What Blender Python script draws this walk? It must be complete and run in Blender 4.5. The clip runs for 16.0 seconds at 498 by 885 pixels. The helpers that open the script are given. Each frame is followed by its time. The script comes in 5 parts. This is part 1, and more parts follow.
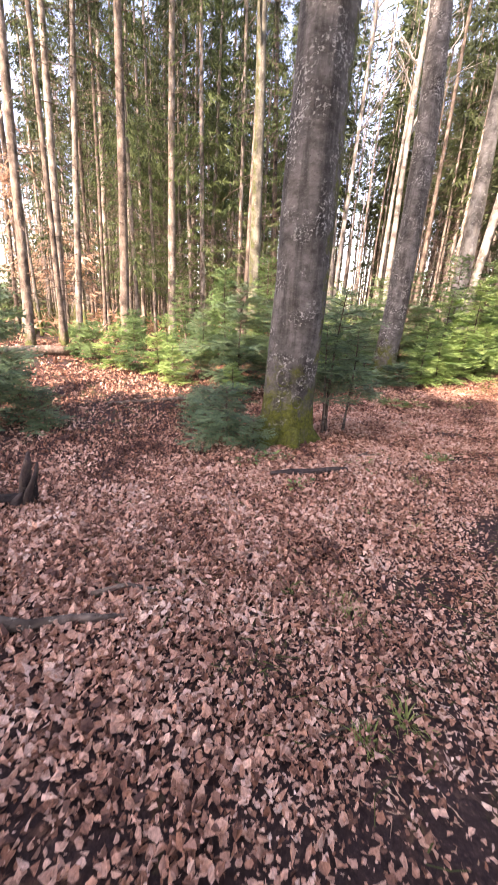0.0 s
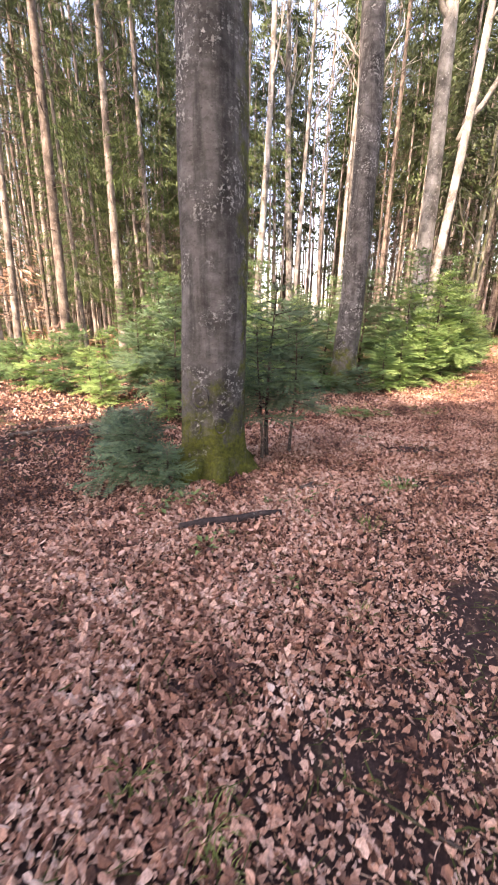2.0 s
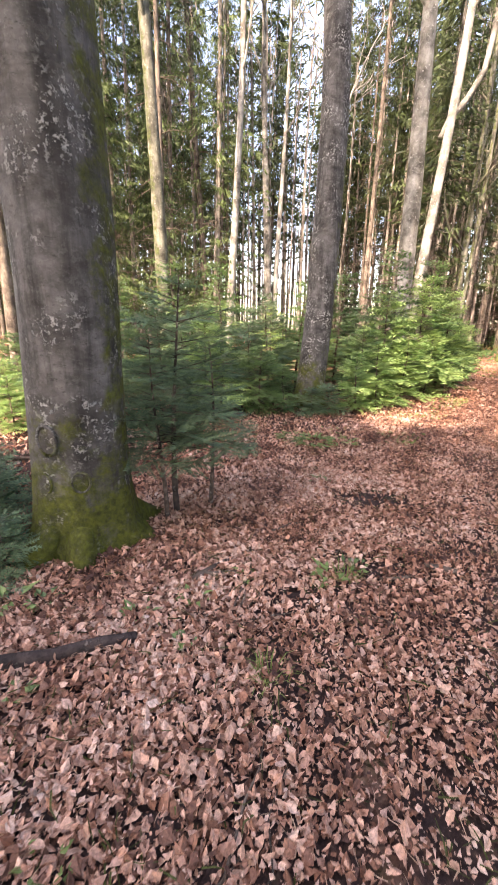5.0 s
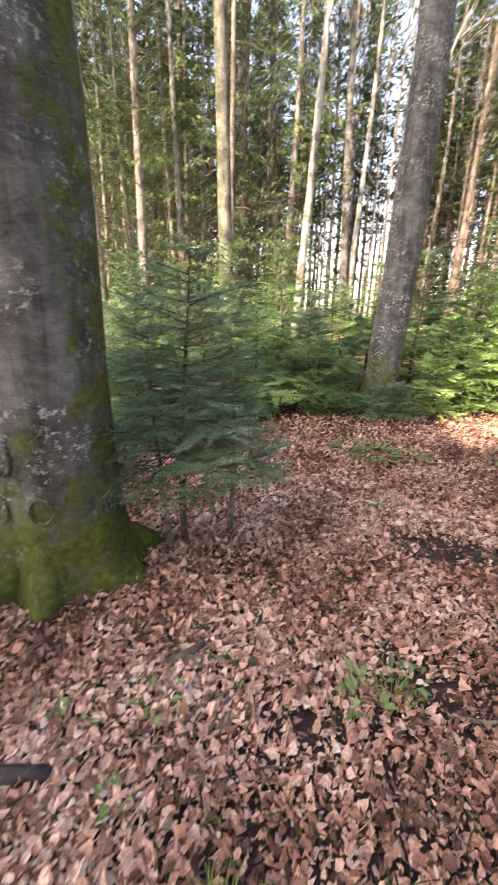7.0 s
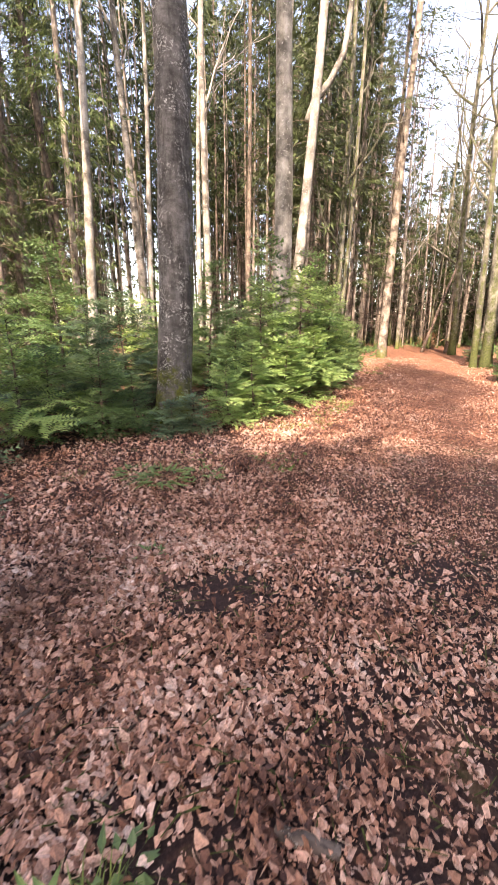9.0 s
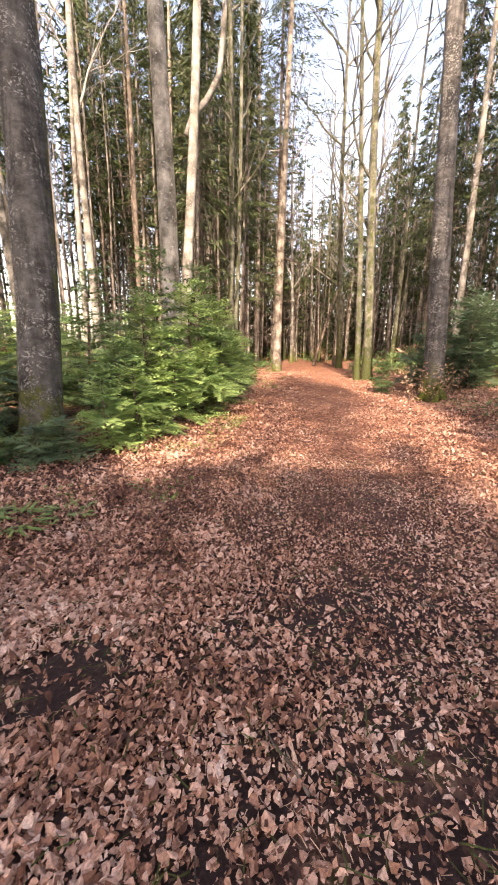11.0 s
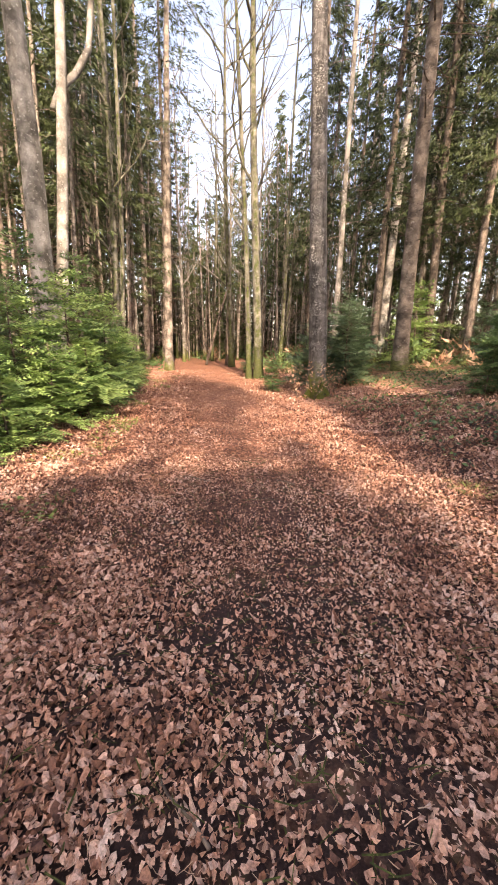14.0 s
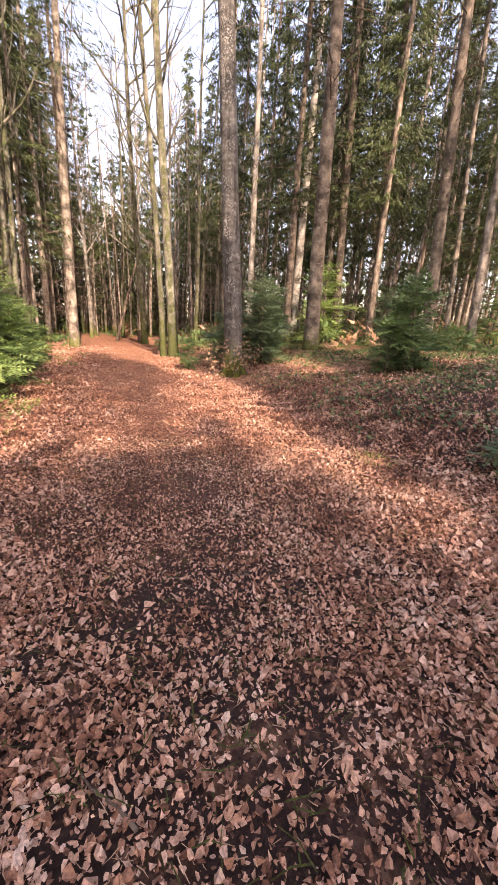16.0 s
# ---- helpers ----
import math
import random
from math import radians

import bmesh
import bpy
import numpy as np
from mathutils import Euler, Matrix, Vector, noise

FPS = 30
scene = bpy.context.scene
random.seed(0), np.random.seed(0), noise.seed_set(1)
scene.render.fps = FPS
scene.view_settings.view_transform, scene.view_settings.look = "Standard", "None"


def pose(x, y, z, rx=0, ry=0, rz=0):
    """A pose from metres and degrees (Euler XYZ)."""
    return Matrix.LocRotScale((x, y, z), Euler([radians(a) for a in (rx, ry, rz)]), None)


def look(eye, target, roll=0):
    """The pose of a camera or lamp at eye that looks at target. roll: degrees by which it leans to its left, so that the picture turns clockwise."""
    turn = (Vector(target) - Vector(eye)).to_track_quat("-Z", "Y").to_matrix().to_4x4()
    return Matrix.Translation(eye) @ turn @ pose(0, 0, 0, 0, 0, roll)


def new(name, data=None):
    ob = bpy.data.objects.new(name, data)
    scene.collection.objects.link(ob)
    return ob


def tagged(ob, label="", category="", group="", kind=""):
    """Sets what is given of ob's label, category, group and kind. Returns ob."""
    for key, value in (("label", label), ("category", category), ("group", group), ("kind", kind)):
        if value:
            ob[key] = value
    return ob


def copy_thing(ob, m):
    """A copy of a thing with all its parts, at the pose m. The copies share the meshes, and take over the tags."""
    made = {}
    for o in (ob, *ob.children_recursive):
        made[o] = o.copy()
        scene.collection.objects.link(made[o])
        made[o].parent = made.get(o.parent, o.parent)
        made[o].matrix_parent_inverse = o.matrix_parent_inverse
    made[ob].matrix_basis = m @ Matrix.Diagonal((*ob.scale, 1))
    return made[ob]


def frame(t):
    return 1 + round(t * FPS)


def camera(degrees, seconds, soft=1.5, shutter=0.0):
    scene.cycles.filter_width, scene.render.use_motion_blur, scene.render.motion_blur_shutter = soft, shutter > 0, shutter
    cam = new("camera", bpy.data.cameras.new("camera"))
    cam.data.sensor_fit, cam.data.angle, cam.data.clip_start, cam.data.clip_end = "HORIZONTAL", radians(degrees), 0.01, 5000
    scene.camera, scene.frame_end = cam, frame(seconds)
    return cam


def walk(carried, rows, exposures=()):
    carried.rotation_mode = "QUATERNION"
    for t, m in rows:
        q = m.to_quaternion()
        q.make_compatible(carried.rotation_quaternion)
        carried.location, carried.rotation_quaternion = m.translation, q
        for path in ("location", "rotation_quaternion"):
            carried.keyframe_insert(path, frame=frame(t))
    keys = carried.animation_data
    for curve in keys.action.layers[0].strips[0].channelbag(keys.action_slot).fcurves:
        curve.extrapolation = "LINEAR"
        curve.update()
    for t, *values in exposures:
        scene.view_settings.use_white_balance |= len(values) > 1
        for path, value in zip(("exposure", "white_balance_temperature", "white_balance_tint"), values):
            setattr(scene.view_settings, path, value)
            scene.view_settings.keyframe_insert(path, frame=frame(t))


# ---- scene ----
# ---- camera and walk ----
cam = camera(65.4, 16.0, soft=1.15, shutter=0.35)
METRES, EYE, TILT, LEAN, TURN = 5.5, 1.5, 0.0, 0.0, 13.2
ROWS = [
    (0.0, 0.0, 0.0, 0.0, 1.11, -19.52, -3.12),
    (0.5, 0.0204, 0.0335, -0.0022, 0.89, -17.22, -0.78),
    (1.0, 0.057, 0.0858, -0.0027, 1.34, -16.79, -0.2),
    (1.5, 0.0836, 0.142, -0.0095, -2.01, -17.03, -1.33),
    (2.0, 0.124, 0.1917, -0.0118, -2.79, -18.19, -0.56),
    (2.5, 0.1682, 0.2259, -0.0049, -3.01, -17.14, 0.2),
    (3.0, 0.2018, 0.2638, -0.0092, -7.24, -15.84, -1.61),
    (3.5, 0.225, 0.3108, -0.0069, -10.22, -16.42, -3.37),
    (3.7, 0.234, 0.328, -0.0075, -8.6, -15.7, -2.6),
    (5.8, 0.325, 0.481, -0.02, 3.8, -18.8, 0.9),
    (6.0, 0.3322, 0.4979, -0.0204, 10.35, -19.01, 1.2),
    (6.5, 0.3417, 0.5446, -0.0203, 15.06, -18.47, 0.8),
    (7.0, 0.349, 0.5821, -0.0206, 7.07, -18.54, -1.0),
    (7.5, 0.3791, 0.6091, -0.0192, 1.45, -15.72, 0.02),
    (8.0, 0.4141, 0.6329, -0.0213, -4.62, -16.63, 0.98),
    (8.5, 0.445, 0.6576, -0.0246, -11.89, -16.63, 0.78),
    (9.0, 0.4763, 0.6885, -0.0242, -17.74, -16.68, -0.3),
    (9.5, 0.5132, 0.7076, -0.0212, -17.03, -14.27, 0.51),
    (10.0, 0.5365, 0.7219, -0.0223, -19.54, -14.05, -0.07),
    (10.2, 0.54, 0.7245, -0.0225, -22.6, -14.3, -0.2),
    (12.3, 0.5688, 0.7415, -0.027, -38.0, -14.9, -1.5),
    (12.5, 0.5696, 0.7423, -0.0275, -38.87, -15.31, -1.55),
    (13.0, 0.5717, 0.7441, -0.0222, -41.15, -14.87, -1.53),
    (13.5, 0.5748, 0.7453, -0.0215, -43.79, -14.64, -1.61),
    (14.0, 0.5782, 0.7473, -0.022, -46.82, -14.44, -1.76),
    (14.5, 0.5785, 0.746, -0.022, -50.06, -14.37, -1.96),
    (15.0, 0.5767, 0.7445, -0.0215, -53.29, -14.76, -2.2),
    (15.5, 0.576, 0.7435, -0.0212, -56.32, -15.39, -2.67),
    (16.0, 0.5825, 0.7487, -0.0256, -58.82, -16.96, -3.31),
]
walk(cam, [(t, pose(0, 0, EYE, TILT, LEAN, TURN) @ pose(METRES * x, METRES * y, METRES * z, 90 + pitch, roll, yaw)) for t, x, y, z, yaw, pitch, roll in ROWS],
     [(0.0, 2.8, 8350, 33), (3.5, 2.7, 8450, 28), (7.5, 2.85, 8500, 22), (9.5, 2.5, 8700, 27), (12.5, 2.28, 9050, 25), (14.0, 2.24, 9050, 26), (16.0, 2.2, 9100, 31)])

# ---- light: spring sun from behind, through the crowns ----
SUN_AZ, SUN_EL = 203.8, 40.0        # compass bearing that the sun stands at (0 = +y, clockwise), and its height
world = bpy.data.worlds.new("sky")
scene.world = world
world.use_nodes = True
wn = world.node_tree.nodes
sky = wn.new("ShaderNodeTexSky")
sky.sky_type, sky.sun_disc = "NISHITA", False
sky.sun_elevation, sky.sun_rotation = radians(SUN_EL), radians(SUN_AZ)
sky.air_density, sky.dust_density, sky.ozone_density = 1.0, 1.6, 1.0
wn["Background"].inputs["Strength"].default_value = 0.15
world.node_tree.links.new(sky.outputs[0], wn["Background"].inputs["Color"])
sun = new("sun", bpy.data.lights.new("sun", "SUN"))
sun.data.energy, sun.data.angle, sun.data.color = 3.0, radians(0.6), (1.0, 0.94, 0.86)
az, el = radians(SUN_AZ), radians(SUN_EL)
sun.matrix_world = look((0, 0, 60), (-math.sin(az) * math.cos(el) * 10, -math.cos(az) * math.cos(el) * 10, 60 - math.sin(el) * 10))

# ---- materials ----
def graph(name):
    m = bpy.data.materials.new(name)
    m.use_nodes = True
    nt = m.node_tree
    b = nt.nodes["Principled BSDF"]

    def add(kind, **sockets):
        n = nt.nodes.new("ShaderNode" + kind)
        for key, value in sockets.items():
            sock = n.inputs[int(key[1:])] if key[0] == "i" and key[1:].isdigit() else n.inputs[key]
            if isinstance(value, bpy.types.NodeSocket):
                nt.links.new(value, sock)
            else:
                sock.default_value = value
        return n
    return m, nt, b, add


def ramp(nt, add, fac, stops, constant=False):
    n = add("ValToRGB", Fac=fac)
    e = n.color_ramp.elements
    if constant:
        n.color_ramp.interpolation = "CONSTANT"
    while len(e) < len(stops):
        e.new(0.5)
    for k, (p, c) in enumerate(stops):
        e[k].position, e[k].color = p, (*c, 1.0) if len(c) == 3 else c
    return n.outputs["Color"]


def mixed(nt, add, fac, a, b):
    n = nt.nodes.new("ShaderNodeMix")
    n.data_type = "RGBA"
    for sock, value in ((n.inputs[0], fac), (n.inputs[6], a), (n.inputs[7], b)):
        if isinstance(value, bpy.types.NodeSocket):
            nt.links.new(value, sock)
        else:
            sock.default_value = value if not isinstance(value, tuple) else (*value, 1.0)
    return n.outputs[2]


GREY = lambda v: (v, v, v)


def bark(name, light, dark, lichen, moss, stretch, scale, depth, lichen_at=0.66, moss_height=0.5, moss_side=0.0, side=(0.9, 0.3, 0), rough=0.85, stained=(0.34, 1.25), flecks=0.8, patchy_lichen=False, spots=13.0, rain=0.0):
    """Bark: long streaks, fine grain, pale lichen spots, moss near the root and on one weather side."""
    m, nt, b, add = graph(name)
    tc = add("TexCoord").outputs["Object"]
    info = add("ObjectInfo").outputs["Random"]
    off = add("VectorMath", i0=tc, i1=(0, 0, 0))
    off.operation = "ADD"
    shift = add("CombineXYZ", X=info, Y=info, Z=info)
    sc = add("VectorMath", i0=shift.outputs[0], i1=(37.0, 19.0, 53.0))
    sc.operation = "MULTIPLY"
    nt.links.new(sc.outputs[0], off.inputs[1])
    mp = add("Mapping", Vector=off.outputs[0], Scale=stretch)
    streak = add("TexNoise", Vector=mp.outputs[0], Scale=scale, Detail=7.0, Roughness=0.62).outputs["Fac"]
    blotch = add("TexNoise", Vector=off.outputs[0], Scale=2.3, Detail=4.0, Roughness=0.6).outputs["Fac"]
    base = ramp(nt, add, streak, [(0.32, dark), (0.5, tuple((a + c) / 2 for a, c in zip(light, dark))), (0.68, light)])
    stain = ramp(nt, add, blotch, [(0.36, GREY(stained[0])), (0.62, GREY(stained[1]))])
    mul = nt.nodes.new("ShaderNodeMix")
    mul.data_type, mul.blend_type = "RGBA", "MULTIPLY"
    mul.inputs[0].default_value = 1.0
    nt.links.new(base, mul.inputs[6]), nt.links.new(stain, mul.inputs[7])
    washed = mul.outputs[2]
    if rain:
        run = add("TexNoise", Vector=add("Mapping", Vector=off.outputs[0], Scale=(7.0, 7.0, 0.55)).outputs[0], Scale=1.0, Detail=6.0, Roughness=0.65).outputs["Fac"]
        streaks = nt.nodes.new("ShaderNodeMix")
        streaks.data_type, streaks.blend_type = "RGBA", "MULTIPLY"
        streaks.inputs[0].default_value = 1.0
        nt.links.new(washed, streaks.inputs[6])
        nt.links.new(ramp(nt, add, run, [(0.40, GREY(1.0 - rain)), (0.56, GREY(1.1))]), streaks.inputs[7])
        washed = streaks.outputs[2]
    tone = add("HueSaturation", Color=washed, Value=add("MapRange", Value=info, i3=0.8, i4=1.2).outputs[0]).outputs[0]
    lich = add("TexNoise", Vector=off.outputs[0], Scale=spots, Detail=6.0, Roughness=0.75).outputs["Fac"]
    lmask = ramp(nt, add, lich, [(lichen_at - 0.045, GREY(0)), (lichen_at, GREY(0.85))])
    if patchy_lichen:
        where = add("TexNoise", Vector=off.outputs[0], Scale=3.1, Detail=3.0).outputs["Fac"]
        gate = nt.nodes.new("ShaderNodeMath")
        gate.operation = "MULTIPLY"
        nt.links.new(lmask, gate.inputs[0])
        nt.links.new(ramp(nt, add, where, [(0.46, GREY(0.08)), (0.6, GREY(1.0))]), gate.inputs[1])
        lmask = gate.outputs[0]
    col = mixed(nt, add, lmask, tone, lichen)
    fleck = add("TexNoise", Vector=add("Mapping", Vector=off.outputs[0], Scale=(1.0, 1.0, 1.9)).outputs[0], Scale=24.0, Detail=5.0, Roughness=0.7).outputs["Fac"]
    col = mixed(nt, add, ramp(nt, add, fleck, [(0.57, GREY(0)), (0.69, GREY(flecks))]), col, tuple(c * 0.6 for c in dark))
    # moss
    z = add("SeparateXYZ", Vector=tc).outputs["Z"]
    mn = add("TexNoise", Vector=off.outputs[0], Scale=5.0, Detail=6.0, Roughness=0.7).outputs["Fac"]
    low = add("MapRange", Value=z, i1=moss_height * 2.4, i2=0.0, i3=-0.22, i4=0.30)
    dot = add("VectorMath", i0=add("NewGeometry").outputs["Normal"], i1=Vector(side).normalized()[:])
    dot.operation = "DOT_PRODUCT"
    sided = add("MapRange", Value=dot.outputs["Value"], i1=0.2, i2=1.0, i3=-0.3, i4=moss_side)
    mx = add("Math", i0=low.outputs[0], i1=sided.outputs[0])
    mx.operation = "MAXIMUM"
    sm = add("Math", i0=mn, i1=mx.outputs[0])
    mmask = ramp(nt, add, sm.outputs[0], [(0.52, GREY(0)), (0.70, GREY(0.92))])
    green = ramp(nt, add, add("TexNoise", Vector=off.outputs[0], Scale=21.0, Detail=6.0, Roughness=0.7).outputs["Fac"], [(0.34, tuple(c * 0.3 for c in moss)), (0.66, moss)])
    col = mixed(nt, add, mmask, col, green)
    nt.links.new(col, b.inputs["Base Color"])
    b.inputs["Roughness"].default_value = rough
    b.inputs["Specular IOR Level"].default_value = 0.25
    fine = add("TexNoise", Vector=mp.outputs[0], Scale=scale * 5, Detail=4.0).outputs["Fac"]
    hsum = add("Math", i0=streak, i1=fine)
    hs2 = add("Math", i0=hsum.outputs[0], i1=lmask)
    tufty = add("TexNoise", Vector=off.outputs[0], Scale=70.0, Detail=4.0, Roughness=0.7).outputs["Fac"]
    pile = add("Math", i0=mmask, i1=tufty)
    pile.operation = "MULTIPLY"
    hs3 = add("Math", i0=pile.outputs[0], i1=2.5)
    hs3.operation = "MULTIPLY_ADD"
    nt.links.new(hs2.outputs[0], hs3.inputs[2])
    bump = add("Bump", Strength=0.9, Distance=depth, Height=hs3.outputs[0])
    nt.links.new(bump.outputs[0], b.inputs["Normal"])
    return m


BEECH = bark("beech_bark", (0.138, 0.133, 0.127), (0.042, 0.039, 0.035), (0.40, 0.405, 0.38), (0.11, 0.13, 0.014), (0.9, 0.9, 1.35), 6.0, 0.012, 0.575, 0.75, 0.16, stained=(0.72, 1.15), flecks=0.75, patchy_lichen=True, spots=27.0, rain=0.55)
PALE = bark("pale_beech_bark", (0.36, 0.348, 0.318), (0.15, 0.14, 0.115), (0.50, 0.50, 0.46), (0.15, 0.175, 0.05), (1, 1, 0.3), 4.0, 0.008, 0.63, 0.9, 0.12)
MOSSY = bark("mossy_bark", (0.22, 0.215, 0.175), (0.075, 0.074, 0.055), (0.34, 0.35, 0.29), (0.095, 0.12, 0.035), (1, 1, 0.25), 5.0, 0.01, 0.64, 2.0, 0.12, (-0.5, -0.8, 0))
SPRUCE = bark("spruce_bark", (0.36, 0.322, 0.278), (0.13, 0.108, 0.086), (0.48, 0.44, 0.37), (0.16, 0.18, 0.05), (1, 1, 0.35), 9.0, 0.015, 0.66, 0.45, 0.0)
SPRUCE_GREY = bark("grey_spruce_bark", (0.25, 0.205, 0.165), (0.085, 0.068, 0.055), (0.34, 0.32, 0.28), (0.13, 0.16, 0.05), (1, 1, 0.4), 9.0, 0.015, 0.64, 0.5, 0.04)
DEADWOOD = bark("dead_wood", (0.19, 0.145, 0.115), (0.05, 0.036, 0.03), (0.36, 0.32, 0.27), (0.10, 0.12, 0.03), (1, 1, 1), 14.0, 0.006, 0.62, 0.02, 0.0)

ROTTEN = bark("rotten_wood", (0.085, 0.062, 0.055), (0.022, 0.016, 0.016), (0.2, 0.17, 0.15), (0.08, 0.10, 0.03), (1, 1, 1), 12.0, 0.01, 0.66, 0.02, 0.0)


def foliage(name, stops, glow=0.3, rough=0.55, own=0.45, cluster=1.0, mottle=0.0):
    """Needles or leaves: tone by tuft and by plant, partly letting light through."""
    m, nt, b, add = graph(name)
    isl = add("NewGeometry").outputs["Random Per Island"]
    info = add("ObjectInfo").outputs["Random"]
    pos = add("TexCoord").outputs["Object"]
    cl = add("TexNoise", Vector=pos, Scale=2.2, Detail=3.0).outputs["Fac"]
    s = add("Math", i0=isl, i1=cl)
    s.operation = "MULTIPLY_ADD"
    s.inputs[0].default_value = 0.5
    nt.links.new(isl, s.inputs[0])
    s.inputs[1].default_value = own
    part_of = add("Math", i0=cl, i1=cluster)
    part_of.operation = "MULTIPLY"
    nt.links.new(part_of.outputs[0], s.inputs[2])
    sh = add("MapRange", Value=info, i3=-0.22, i4=0.12)
    s2 = add("Math", i0=s.outputs[0], i1=sh.outputs[0])
    col = ramp(nt, add, s2.outputs[0], stops)
    if mottle:
        spots = add("TexNoise", Vector=pos, Scale=95.0, Detail=5.0, Roughness=0.7).outputs["Fac"]
        tint = ramp(nt, add, spots, [(0.36, GREY(1 - mottle)), (0.6, GREY(1.0))])
        mul = nt.nodes.new("ShaderNodeMix")
        mul.data_type, mul.blend_type = "RGBA", "MULTIPLY"
        mul.inputs[0].default_value = 1.0
        nt.links.new(col, mul.inputs[6]), nt.links.new(tint, mul.inputs[7])
        col = mul.outputs[2]
        crease = add("Bump", Strength=0.6, Distance=0.004, Height=spots)
        nt.links.new(crease.outputs[0], b.inputs["Normal"])
    nt.links.new(col, b.inputs["Base Color"])
    b.inputs["Roughness"].default_value = rough
    b.inputs["Specular IOR Level"].default_value = 0.35
    tr = add("BsdfTranslucent", Color=col)
    mix = add("MixShader", Fac=glow)
    nt.links.new(b.outputs[0], mix.inputs[1]), nt.links.new(tr.outputs[0], mix.inputs[2])
    nt.links.new(mix.outputs[0], nt.nodes["Material Output"].inputs["Surface"])
    return m


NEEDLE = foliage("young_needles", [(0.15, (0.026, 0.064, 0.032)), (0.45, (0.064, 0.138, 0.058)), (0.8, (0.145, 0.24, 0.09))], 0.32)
# lit copy for saplings in the sun: the sunlight is put into its yellow-green
NEEDLE_SUNLIT = foliage("sunlit_needles", [(0.15, (0.06, 0.13, 0.046)), (0.45, (0.135, 0.25, 0.08)), (0.8, (0.28, 0.41, 0.145))], 0.36)
# shaded copy: the shade is put into its darker, bluer green
NEEDLE_SHADED = foliage("shaded_needles", [(0.15, (0.022, 0.055, 0.036)), (0.45, (0.065, 0.125, 0.075)), (0.8, (0.145, 0.225, 0.12))], 0.35)
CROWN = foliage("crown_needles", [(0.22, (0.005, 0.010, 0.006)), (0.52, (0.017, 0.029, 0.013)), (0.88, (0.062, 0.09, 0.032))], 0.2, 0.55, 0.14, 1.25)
# lit copy of the crown needles, with sunlight put into its lighter green
CROWN_SUNLIT = foliage("sunlit_crown_needles", [(0.2, (0.014, 0.03, 0.011)), (0.5, (0.038, 0.07, 0.024)), (0.85, (0.10, 0.145, 0.05))], 0.3, 0.55, 0.16, 1.2)
HERB = foliage("ground_leaves", [(0.2, (0.03, 0.06, 0.03)), (0.5, (0.07, 0.12, 0.05)), (0.85, (0.15, 0.22, 0.07))], 0.2, 0.5)
BLADE = foliage("grass_blades", [(0.2, (0.06, 0.10, 0.025)), (0.5, (0.12, 0.18, 0.045)), (0.85, (0.22, 0.27, 0.08))], 0.3)
LITTER = foliage("fallen_beech_leaves", [(0.06, (0.10, 0.046, 0.034)), (0.2, (0.33, 0.155, 0.10)), (0.36, (0.62, 0.355, 0.255)), (0.62, (0.77, 0.53, 0.42)), (0.92, (0.87, 0.75, 0.64))], 0.14, 0.7, 1.0, 0.3, 0.5)
DRYLEAF = foliage("dry_twig_leaves", [(0.2, (0.30, 0.17, 0.10)), (0.8, (0.55, 0.37, 0.26))], 0.3)


